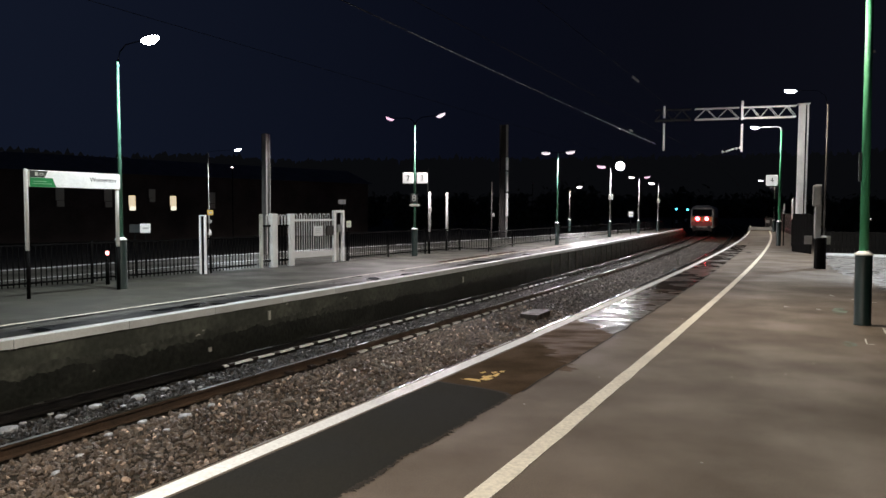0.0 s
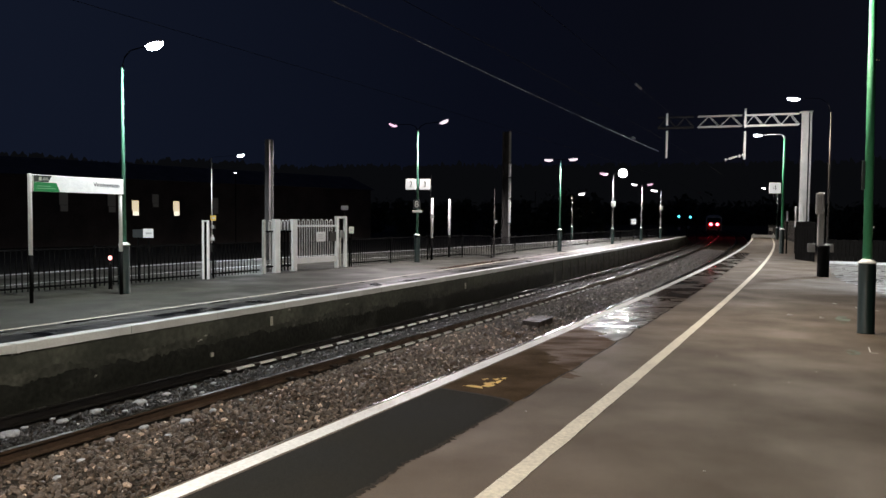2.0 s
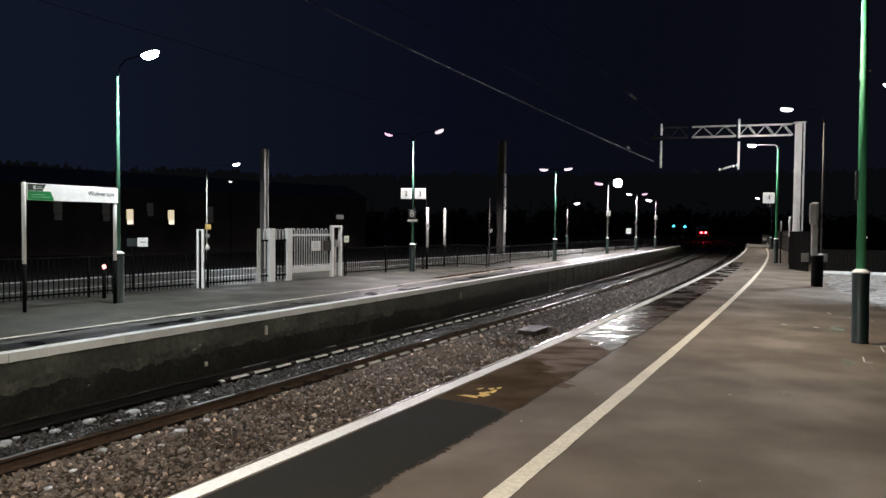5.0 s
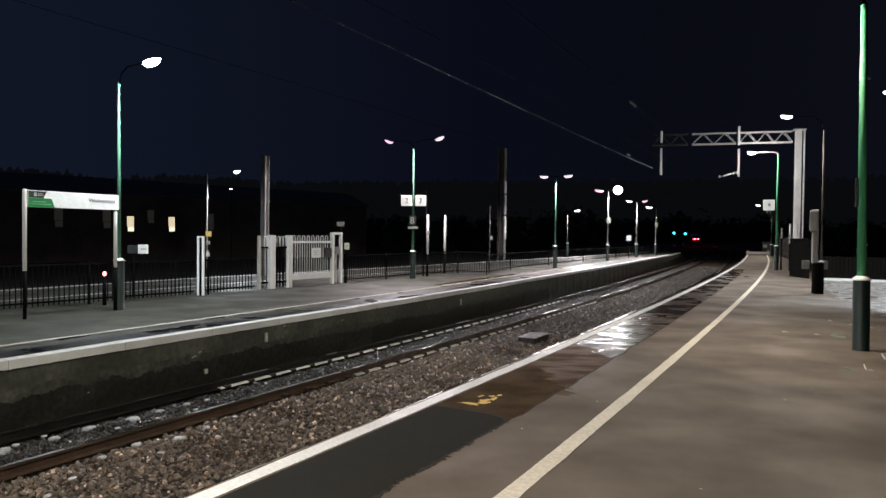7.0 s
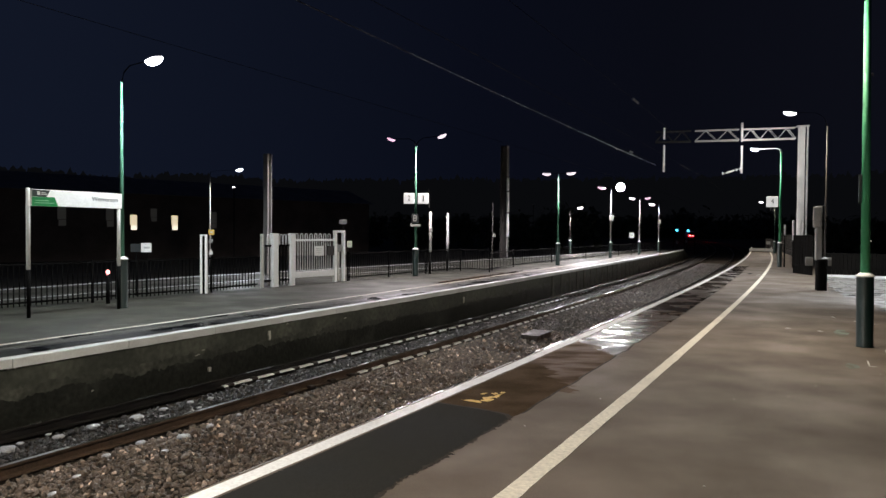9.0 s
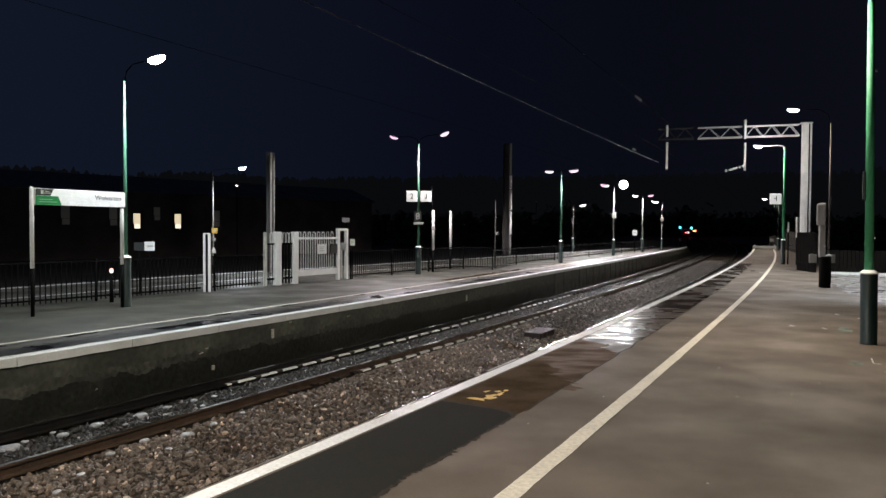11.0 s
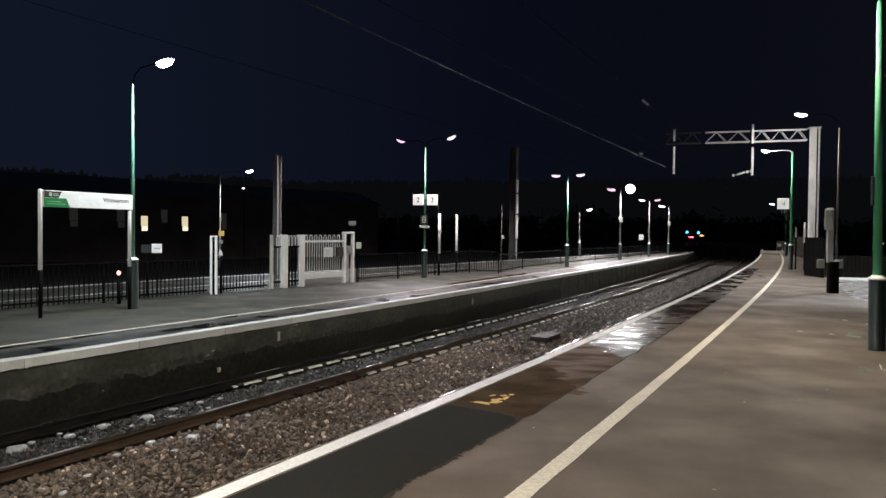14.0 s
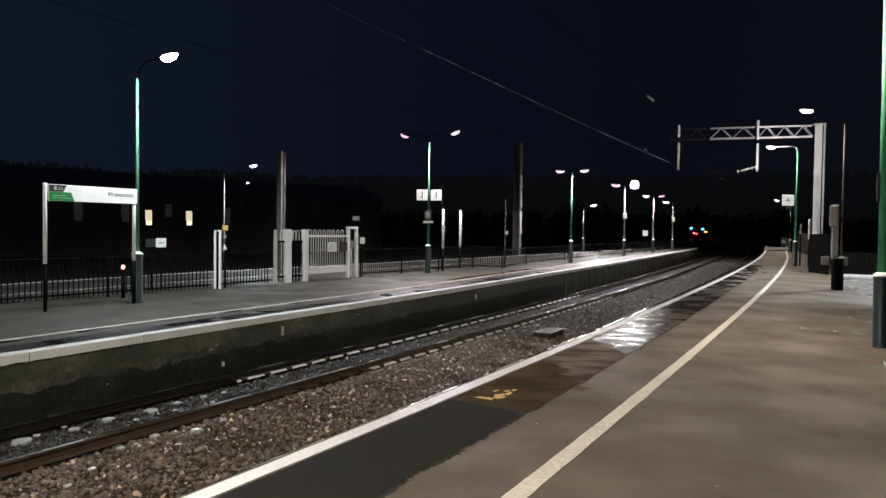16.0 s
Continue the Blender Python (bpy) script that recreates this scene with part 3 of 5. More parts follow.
# ballast stones: many small chipped lumps in one mesh
def stones(name, areas, label, material):
    g = np.random.default_rng(5)
    ico = bmesh.new()
    bmesh.ops.create_icosphere(ico, subdivisions=1, radius=1.0)
    iv = np.array([v.co[:] for v in ico.verts])
    fi = np.array([[v.index for v in f.verts] for f in ico.faces])
    ico.free()
    V = []
    for s0, s1, o0, o1, per, r0, r1, z in areas:
        n = int((s1 - s0) * (o1 - o0) * per)
        ss, oo = g.uniform(s0, s1, n), g.uniform(o0, o1, n)
        zz = np.interp(oo, [-6.6, -5.9, -4.75, -4.1, -3.2, -2.3, -0.7, 0.06], [-1.16, -1.13, -1.13, -1.07, -1.06, -1.12, -1.14, -1.16]) + z
        t = np.interp(ss, SS, TT)
        px, py = np.interp(ss, SS, XX) + oo * np.cos(t), np.interp(ss, SS, YY) - oo * np.sin(t)
        r = g.uniform(r0, r1, n) * (1 + 0.5 * (g.random(n) < 0.08))
        q = g.normal(size=(n, 3, 3))
        q, _ = np.linalg.qr(q)
        lump = iv[None] * g.uniform(0.6, 1.25, (n, len(iv), 1)) * np.stack([np.ones(n), g.uniform(0.6, 1, n), g.uniform(0.45, 0.8, n)], 1)[:, None]
        lump = np.einsum("nvk,nkj->nvj", lump, q) * r[:, None, None]
        V.append(lump + np.stack([px, py, zz + g.uniform(-0.2, 0.5, n) * r], 1)[:, None])
    V = np.concatenate(V)
    n = len(V)
    F = (fi[None] + (np.arange(n) * len(iv))[:, None, None]).reshape(-1)
    me = bpy.data.meshes.new(name)
    me.vertices.add(n * len(iv))
    me.vertices.foreach_set("co", V.reshape(-1).astype(np.float32))
    me.loops.add(len(F))
    me.loops.foreach_set("vertex_index", F.astype(np.int32))
    me.polygons.add(len(F) // 3)
    me.polygons.foreach_set("loop_start", np.arange(0, len(F), 3, dtype=np.int32))
    me.update(calc_edges=True)
    me.shade_flat()
    me.materials.append(material)
    return tagged(new(name, me), label, "ballast", "", "stuff")


stones("ballast_stones", [(-14, -4, -4.42, -1.1, 110, 0.025, 0.055, 0), (-4, 12, -4.42, -1.1, 330, 0.02, 0.05, 0), (12, 15, -4.42, -0.9, 70, 0.025, 0.055, 0)],
       "loose brown ballast stones, damp, with pale chips and painted glints", STONE)
stones("grey_ballast_stones", [(10, 12, -4.42, -1.1, 90, 0.025, 0.05, 0), (12, 15, -4.42, -0.9, 120, 0.025, 0.055, 0), (15, 30, -4.42, -0.9, 160, 0.025, 0.055, 0), (30, 70, -4.5, -0.6, 40, 0.03, 0.06, 0)],
       "grey damp ballast stones farther along the track", STONE_GREY)
stones("dark_ballast_stones", [(-14, -2, -5.86, -4.68, 110, 0.02, 0.045, 0.02), (-2, 14, -5.86, -4.68, 260, 0.02, 0.042, 0.025), (14, 40, -5.86, -4.68, 110, 0.02, 0.045, 0.02), (-2, 30, -6.6, -6.12, 150, 0.02, 0.045, 0.0)],
       "ballast stones between the rails, darkened in colour for shade", STONE_DARK)
rnd = random.Random(31)
# added lumps stand in for pale wet patches on the ballast
PALE_LUMP = mat("pale_wet_lump", (0.5, 0.51, 0.53), (0.34, 0.35, 0.37), 5, 30, (0.2, 0.45), 0.3, objects=True, grain=0.2, vary=0.2)
for s, o, w in ((1.95, -5.58, 0.13), (2.54, -5.64, 0.085), (1.27, -5.69, 0.11), (0.67, -5.65, 0.1), (-0.07, -5.67, 0.15), (0.22, -5.82, 0.07), (0.68, -5.9, 0.05), (3.1, -5.62, 0.08), (3.5, -5.55, 0.06), (2.2, -5.3, 0.05), (2.9, -5.2, 0.06), (1.5, -5.35, 0.05),
                (1.0, -4.3, 0.08), (1.5, -4.0, 0.11), (0.4, -4.2, 0.07), (2.1, -4.1, 0.08), (-0.3, -3.8, 0.06), (0.9, -3.7, 0.06), (-0.8, -3.5, 0.07), (2.8, -4.2, 0.06)):
    t = thing("pale_lump", s, o, -1.075 if o < -4.6 else -1.04, "pale flat lump added for a pale wet patch on ballast", "stone", "pale stones on the ballast", rnd.uniform(-30, 30))
    bm = B()
    ball(bm, 0, 0, 0, w * 0.7, w * 0.9, w * 0.4, u=9, v=5)
    for v in bm.verts:
        v.co *= 1 + 0.35 * noise.noise((v.co.x * 9 + s * 7, v.co.y * 9, v.co.z * 9))
    part("lump", bm, PALE_LUMP, t)
tb = thing("trackside_box", 13.3, -3.0, -1.06, "dark grey low trackside cover box on the ballast", "cover box")
bm = B()
box(bm, 0, 0, 0.05, 0.5, 1.15, 0.16, 0.03)
part("case", bm, CLIP, tb)
bm = B()
box(bm, 0, 0, 0.14, 0.55, 1.2, 0.03, 0.012)
part("cover", bm, CLIP, tb, "flat damp grey cover")


# damp and pale places on the near platform
def blot(name, s, o, rs, ro, material, label, category, seed, z=0.003):
    pts = []
    for k in range(40):
        a = 2 * math.pi * k / 40
        q = 1 + 0.35 * noise.noise((math.cos(a) * 1.6 + seed, math.sin(a) * 1.6, seed)) + 0.12 * noise.noise((math.cos(a) * 6, math.sin(a) * 6 + seed, 1.0))
        pts.append(at(s + rs * q * math.sin(a), o + ro * q * math.cos(a), z))
    bm = B()
    bm.faces.new([bm.verts.new(p) for p in pts])
    return tagged(done(name, bm, material), label, category, "", "structure")


GREEN_PATCH = mat("green_patch_tint", (0.075, 0.14, 0.1), (0.1, 0.085, 0.06), 3.2, 40, (0.5, 0.8), 0.2, grain=0.3, contrast=(0.4, 0.62))
PALE = mat("pale_wet_concrete", (0.24, 0.24, 0.235), (0.11, 0.1, 0.085), 1.3, 30, (0.25, 0.6), 0.2, dist=0.006, contrast=(0.42, 0.6))
for s_, o_, a_, b_ in ((5.6, 0.55, 0.14, 0.05), (4.6, 0.8, 0.08, 0.03), (4.2, 0.62, 0.1, 0.03)):
    blot("puddle", s_, o_, a_, b_, MOIST, "shallow shining puddle on brown asphalt", "puddle", s_, 0.0042)
# two small green-tinted patches laid on the asphalt
blot("green_patch", 10.3, 4.45, 0.55, 0.13, GREEN_PATCH, "green-tinted patch on the asphalt", "stain", 5)
blot("green_patch", 6.4, 4.5, 0.25, 0.09, GREEN_PATCH, "green-tinted patch on the asphalt", "stain", 9)


def apron_edge(s):
    return float(np.interp(s, [12.5, 15.0, 18.5, 20.0, 24.0, 31.0], [6.4, 5.65, 5.3, 4.85, 4.6, 4.55])) + rag(s, 51, 0.22) + 1.5 * fray(s * 0.4)


sweep("pale_apron", lambda s: [(apron_edge(s), 0.003), (9.4, 0.003)], 12.6, 31, 0.06, PALE,
      label="pale wet concrete apron beside the platform", category="apron")
cover = thing("access_cover", 8.0, 5.35, 0.002, "asphalt-filled access cover with a pale worn rim", "access cover")
for x, y, w, d in ((-0.3, 0, 0.025, 0.62), (0.3, 0, 0.025, 0.62), (0, -0.3, 0.62, 0.025), (0, 0.3, 0.62, 0.025)):
    bm = B()
    box(bm, x, y, 0.004, w, d, 0.008)
    part("rim", bm, OFFWHITE, cover)
bm = B()
box(bm, 0, 0, 0.001, 0.57, 0.57, 0.006)
part("lid", bm, ASPHALT, cover)


# ---- lamps ----
def lantern(parent, x, y, z, size, lens, tilt=0.0, length_along_x=True):
    """A flat oval lantern; returns nothing. Its housing lies over the lens."""
    h = B()
    ball(h, 0, 0, 0.0, size, size * 0.5, size * 0.26, 0.0, 1.0)
    hous = part("housing", h, GREY_METAL, parent, "grey lantern housing", True)
    hous.matrix_basis = pose(x, y, z, 0, tilt, 0)
    g = B()
    ball(g, 0, 0, -0.004, size * 0.94, size * 0.47, size * 0.48, -1.0, 0.0)
    part("lens", g, lens, hous, "glowing lamp lens", True)


def lamp_post(s, o, top, arms, label, lens, pole_mat=PALE_GREEN, collar_z=1.2, base_r=0.13, pole_r=(0.055, 0.028), size=0.3, head_z=None, watts=LAMP_W, group="platform lamp posts",
              curved=False, colour=(1.0, 0.95, 0.9), tilt=8, base=True, dirs=0.0, spread=171, flood=False):
    t = thing("lamp_post", s, o, 0.0, label, "lamp post", group, dirs)
    head_z = head_z or top + 0.4
    if base:
        bm = tube(B(), [(0, 0, 0), (0, 0, 0.02), (0, 0, collar_z - 0.03), (0, 0, collar_z)], [base_r * 1.06, base_r, base_r, base_r * 0.97], 16)
        part("base", bm, DARK_GREEN, t, "dark green wide base", True)
        bm = tube(B(), [(0, 0, collar_z), (0, 0, collar_z + 0.025), (0, 0, collar_z + 0.075)], [base_r * 1.12, base_r * 1.08, pole_r[0] * 1.1], 16)
        part("collar", bm, WHITE, t, "white conical collar", True)
        z0 = collar_z + 0.05
    else:
        z0 = 0.0
    part("pole", tube(B(), [(0, 0, z0), (0, 0, top)], list(pole_r), 12), pole_mat, t, "", True)
    for reach in arms:
        w = 1 if reach > 0 else -1
        d = abs(reach) - size
        if curved:
            pts = [(0, 0, top - 0.02), (w * 0.03, 0, top + 0.12), (w * 0.12, 0, top + 0.22), (w * 0.3, 0, top + 0.27), (w * d, 0, head_z)]
            rad = [pole_r[1], pole_r[1], 0.03, 0.028, 0.025]
        else:
            pts = [(0, 0, top - 0.02), (w * 0.1 * d, 0, top + 0.55 * (head_z - top)), (w * 0.35 * d, 0, top + 0.9 * (head_z - top)), (w * d, 0, head_z)]
            rad = [pole_r[1], 0.016, 0.014, 0.014]
        part("arm", tube(B(), pts, rad if base else [q * 0.5 for q in rad], 8), GREY_BOX if curved else BLACK, t, "thin curved arm", True)
        lz = lens if not isinstance(lens, dict) else lens[w]
        if flood and w > 0:
            fl = part("housing", ball(B(), reach, 0.1, head_z, 0.34, 0.18, 0.34), GREY_METAL, t, "round floodlight housing", True)
            part("lens", ball(B(), reach, -0.02, head_z, 0.31, 0.18, 0.31, u=32, v=18), lz, fl, "glaring round lens", True)
        else:
            lantern(t, reach, 0, head_z + 0.02, size, lz, -tilt * w)
        if watts:
            turn = Matrix.Rotation(-heading(s) + radians(dirs), 3, "Z")
            shine(at(s, o, 0) + turn @ Vector((reach, -0.3 if flood else 0, head_z - (0.45 if flood else 0.16))), watts, colour, 0.14, spread)
    return t


WARM, COOL, PINKISH = (1.0, 0.875, 0.72), (0.88, 0.95, 1.0), (1.0, 0.9, 0.92)
# near platform, from behind the camera to the far end
lamp_post(-5.2, 1.6, 6.0, (-1.5,), "green platform lamp post with a white lantern", LENS, GREEN, head_z=6.35, colour=WARM, watts=LAMP_W * 1.12)
near = lamp_post(8.61, 4.76, 6.0, (-1.35,), "bright green lamp post with dark base beside the platform", LENS, GREEN, 1.22, 0.135, (0.075, 0.055), head_z=6.45, colour=WARM, watts=LAMP_W * 0.66)
near.matrix_basis = near.matrix_basis @ Matrix.Rotation(radians(-0.65), 4, "Y")  # the post leans a little towards the track
bm = B()
box(bm, -0.085, 0, 2.75, 0.05, 0.09, 0.5, 0.01)
part("cable_box", bm, DARK_GREEN, near, "slim dark cable box")
bm = tube(B(), [(0.06, 0, 4.72), (0.1, 0, 4.72)], 0.025, 8)
part("bolt", bm, GREY_METAL, near)
lamp_post(22.6, 4.35, 5.75, (-1.2,), "slim grey lamp post behind the help point", LENS, MAST, pole_r=(0.038, 0.026), head_z=6.3, size=0.22, colour=WARM, watts=LAMP_W * 0.3, base=False, curved=False)
lamp_post(40.48, 2.59, 6.75, (-1.45,), "green swan-neck lamp post carrying the platform sign", LENS, GREEN, 1.42, 0.13, (0.075, 0.06), head_z=7.02, size=0.25, colour=(1.0, 0.97, 0.93), curved=True, spread=360, watts=LAMP_W * 0.5)
lamp_post(73.0, 2.38, 5.0, (-1.3,), "distant lamp post by the platform end", LENS_FAR, DARK_GREEN, head_z=5.2, size=0.24, watts=LAMP_W * 0.5, colour=WARM)
# lamp over the pale yard beside the platform
lamp_post(28.5, 8.1, 7.4, (-1.2,), "tall lamp post over the yard beside the platform", LENS, GREY_METAL, head_z=7.95, colour=(0.93, 0.97, 1.0), watts=LAMP_W * 2.1, spread=122)
# island platform
lamp_post(-9.5, -11.2, 5.5, (1.2,), "pale green lamp post on the island platform", LENS, colour=COOL, head_z=6.1)
lamp_post(5.98, -11.14, 5.55, (1.15,), "pale green lamp post beside the station sign", LENS, head_z=5.96, size=0.29, colour=COOL, watts=LAMP_W * 0.75)
lamp_post(21.03, -11.33, 5.66, (1.25, -1.25), "green twin-arm lamp post carrying platform numbers", {1: LENS_ROSE, -1: LENS_PINK}, collar_z=1.16, head_z=6.0, size=0.23, colour=PINKISH, watts=LAMP_W * 0.7, tilt=19)
lamp_post(34.63, -9.17, 5.4, (0.74, -0.74), "pale twin-arm lamp post on the island", LENS_ROSE, collar_z=1.28, head_z=5.42, size=0.29, colour=PINKISH, watts=LAMP_W * 0.8, tilt=4)
lampE = lamp_post(48.99, -9.24, 5.3, (0.72, -0.72), "twin-arm lamp post with one glaring lantern", {1: LENS_BRIGHT, -1: LENS_PINK}, pole_mat=GREY_BOX, collar_z=1.2, head_z=5.45, size=0.36, colour=(1, 1, 1), watts=LAMP_W * 0.52, tilt=10, spread=177, flood=True)
lamp_post(59.37, -8.82, 5.0, (-0.68, 0.68), "twin-arm lamp post far along the island", {1: LENS_PINK, -1: LENS_FAR}, pole_mat=GREY_BOX, collar_z=1.17, head_z=5.08, size=0.28, colour=PINKISH, watts=LAMP_W * 0.6)
lampG = lamp_post(68.45, -8.36, 4.85, (-0.68,), "lamp post near the island's far end", LENS_FAR, pole_mat=GREY_BOX, collar_z=1.09, head_z=4.88, size=0.34, colour=PINKISH, watts=LAMP_W * 0.6)
# beyond the island
lamp_post(22.0, -24.35, 5.0, (2.05,), "lamp post on the platform beyond the island", LENS, head_z=5.05, size=0.24, spread=157, colour=COOL, watts=LAMP_W * 0.34, pole_r=(0.045, 0.022), pole_mat=OFFWHITE, base=False)
lamp_post(57.5, -14.7, 4.0, (0.9,), "distant lamp post beyond the tracks", LENS_FAR, MAST, head_z=4.2, size=0.3, colour=PINKISH, watts=LAMP_W * 0.9)


for lamp in (lampE, lampG):
    bm = B()
    box(bm, 0.06, -0.1, 3.1, 0.3, 0.2, 0.42, 0.03)
    part("junction_box", bm, OFFWHITE, lamp, "pale junction box on the pole")


# ---- writing on the platform lamps ----
def flat_text(text, size, parent, x, y, z, material=INK, align="CENTER", turn=0.0):
    """Upright lettering that faces the near platform's walker: towards -y of the thing, turned about z."""
    return letters(text, size, material, parent, pose(x, y, z, 90, 0, turn), align=align)


def number_sign(parent, text, x, z, w=0.47, h=0.46, y=-0.09, face=SIGN_FACE, size=0.32):
    bm = B()
    box(bm, x, y, z, w, 0.05, h, 0.02)
    p = part("number_panel", bm, face, parent, "white square platform number panel")
    flat_text(text, size, p, x, y - 0.029, z)
    bm = B()
    box(bm, x, y + 0.05, z, w * 0.6, 0.06, 0.06)
    part("bracket", bm, BLACK, p)


numC = thing("platform_number_sign", 21.03, -11.33, 0, "two white platform number panels on the lamp post", "sign", "platform number signs", 22)
number_sign(numC, "2", -0.28, 3.37)
number_sign(numC, "3", 0.33, 3.37)
plate = thing("number_plate_board", 21.03, -11.33, 0, "small dark board with a pale figure and bar below", "sign", "", 22)
bm = B()
box(bm, -0.02, -0.09, 2.5, 0.32, 0.03, 0.4, 0.02)
b8 = part("board", bm, SIGN_DARK, plate)
flat_text("8", 0.4, b8, -0.02, -0.108, 2.5, OFFWHITE)
bm = B()
box(bm, 0, -0.085, 2.2, 0.44, 0.04, 0.11, 0.02)
part("bar", bm, OFFWHITE, plate, "pale name bar")
num4 = thing("platform_number_sign", 40.48, 2.59, 0, "white square platform number panel hung beside the lamp post", "sign", "platform number signs", 22)
number_sign(num4, "4", -0.48, 3.86, 0.66, 0.62, 0.0, SIGN_FACE_B, 0.46)
bm = B()
for x in (-0.55, -0.4):
    box(bm, x, 0, 3.45, 0.05, 0.03, 0.25)
part("chain", bm, GREY_BOX, num4)

# ---- station name board ----
board = thing("station_name_board", 3.6, -11.12, 0, "white station name board on two posts, green corner badge", "station sign", "", 0)
pR = Vector((-7.9, 17.2, 0))
pL = at(3.6, -11.12)
along = (pR - pL)
board.matrix_basis = Matrix.Translation(pL) @ Matrix.Rotation(math.atan2(along.y, along.x), 4, "Z")
LEN = along.length
for x, top in ((0.0, 2.83), (LEN, 2.43)):
    bm = tube(B(), [(x, 0, 1.05), (x, 0, top - 0.03), (x, 0, top)], [0.044, 0.044, 0.032], 16)
    p = part("post", bm, WHITE, board, "white round post", True)
    part("foot", tube(B(), [(x, 0, 0), (x, 0, 1.05)], 0.04, 14), BLACK, p, "black lower post", True)
bm = B()
box(bm, LEN / 2 + 0.05, -0.02, 2.62, LEN + 0.02, 0.06, 0.37, 0.01)
panel = part("panel", bm, WHITE, board, "white enamelled panel")


def slant(name, x0, x1, z0, z1, cut, material, parent, y=-0.055):
    bm = B()
    vs = [bm.verts.new(v) for v in ((x0, y, z0), (x1 + cut, y, z0), (x1, y, z1), (x0, y, z1))]
    f = bm.faces.new(vs)
    r = bmesh.ops.extrude_face_region(bm, geom=[f])
    bmesh.ops.translate(bm, vec=(0, 0.004, 0), verts=[v for v in r["geom"] if isinstance(v, bmesh.types.BMVert)])
    return part(name, bm, material, parent)


slant("green_badge", 0.06, 0.56, 2.44, 2.64, 0.08, SIGN_GREEN, panel)
slant("dark_badge", 0.06, 0.46, 2.645, 2.795, -0.08, SIGN_DARK, panel)
for x, z, w in ((0.31, 2.735, 0.1), (0.32, 2.7, 0.14), (0.28, 2.56, 0.3), (0.33, 2.51, 0.42)):
    bm = B()
    box(bm, x, -0.058, z, w, 0.004, 0.014)
    part("bar", bm, OFFWHITE if z > 2.6 else mat("pale_green_bar", (0.25, 0.5, 0.3), None, bump=0), panel, "pale bar in place of small writing")
bm = B()
box(bm, 0.2, -0.058, 2.72, 0.06, 0.004, 0.08)
part("emblem", bm, OFFWHITE, panel)
flat_text("Wolverton", 0.151, panel, LEN - 0.05, -0.054, 2.645, INK, "RIGHT")

bol = thing("light_bollard", 6.45, -12.3, 0, "slim dark bollard with a small pinkish light", "bollard light")
part("stem", tube(B(), [(0, 0, 0), (0, 0, 0.7)], 0.05, 10), BLACK, bol, "", True)
part("lamp", ball(B(), 0, 0, 0.82, 0.05, 0.05, 0.065), RED_LIGHT, bol, "glowing pinkish light", True)

# ---- white gate and its posts ----
def post_box(parent, x, w, h, material, name="post", y=0.0, d=0.1, z0=0.0):
    bm = B()
    box(bm, x, y, z0 + (h - z0) / 2, w, d, h - z0, 0.012)
    return part(name, bm, material, parent)


def bow(bm, x, w, z, r=0.016, y=0.0, z0=0.15):
    pts = [(x - w / 2, y, z0), (x - w / 2, y, z - w / 2)]
    pts += [(x - w / 2 * math.cos(a), y, z - w / 2 + w / 2 * math.sin(a)) for a in (0.6, 1.2, 1.57, 1.95, 2.55)]
    pts += [(x + w / 2, y, z - w / 2), (x + w / 2, y, z0)]
    tube(bm, pts, r, 6)


gp1, gp3 = at(13.0, -12.47), at(16.7, -12.12)
gdir = gp3 - gp1
GA = math.atan2(gdir.y, gdir.x)


def on_gate(name, x, label, category):
    ob = new(name)
    ob.matrix_basis = Matrix.Translation(gp1) @ Matrix.Rotation(GA, 4, "Z") @ Matrix.Translation((x, 0, 0))
    return tagged(ob, label, category)


G = gdir.length
gate = on_gate("platform_gate", 0, "white painted bow-top steel gate, closed, on posts", "gate")
post_box(gate, 0.1, 0.24, 1.84, WHITE, "gate_post", 0, 0.2)
post_box(gate, 0.93, 0.2, 1.84, WHITE, "gate_post", 0, 0.18)
leaf0, leaf1 = 1.06, 3.0
for x0, x1, z, h in ((leaf0, leaf1 + 0.25, 1.6, 0.08), (leaf0, leaf1 + 0.2, 0.36, 0.22)):
    bm = B()
    box(bm, (x0 + x1) / 2, 0, z, x1 - x0, 0.05, h, 0.01)
    part("leaf_rail", bm, WHITE, gate)
n = 8
for i in range(n):
    bm = B()
    bow(bm, leaf0 + 0.12 + i * (leaf1 - leaf0 - 0.1) / (n - 0.4), 0.125, 1.83, 0.014, 0, 0.3)
    part("bow_bar", bm, WHITE, gate, "", True)
frame_x = G - 0.22
for x, w in ((frame_x - 0.24, 0.13), (G + 0.02, 0.11)):
    post_box(gate, x, w, 1.96, WHITE, "lock_frame_post", 0, 0.12)
bm = B()
box(bm, frame_x - 0.03, 0, 1.92, 0.56, 0.12, 0.09, 0.01)
part("lock_frame_head", bm, WHITE, gate)
bm = B()
box(bm, frame_x - 0.02, -0.03, 1.28, 0.2, 0.1, 0.28, 0.02)
part("lock_box", bm, GREY_BOX, gate, "grey lock box")
bm = B()
box(bm, frame_x - 0.06, 0, 0.6, 0.07, 0.08, 1.1, 0.01)
part("stile", bm, OFFWHITE, gate)
bm = B()
box(bm, frame_x - 0.5, -0.025, 1.2, 0.36, 0.03, 0.36)
part("guard_mesh", bm, TRAIN_DARK, gate, "dark guard plate")
notice = on_gate("gate_notice", 2.28, "small white notice fixed to the gate bars", "notice")
bm = B()
box(bm, 0, -0.05, 1.2, 0.5, 0.02, 0.36, 0.006)
pl = part("panel", bm, WHITE, notice)
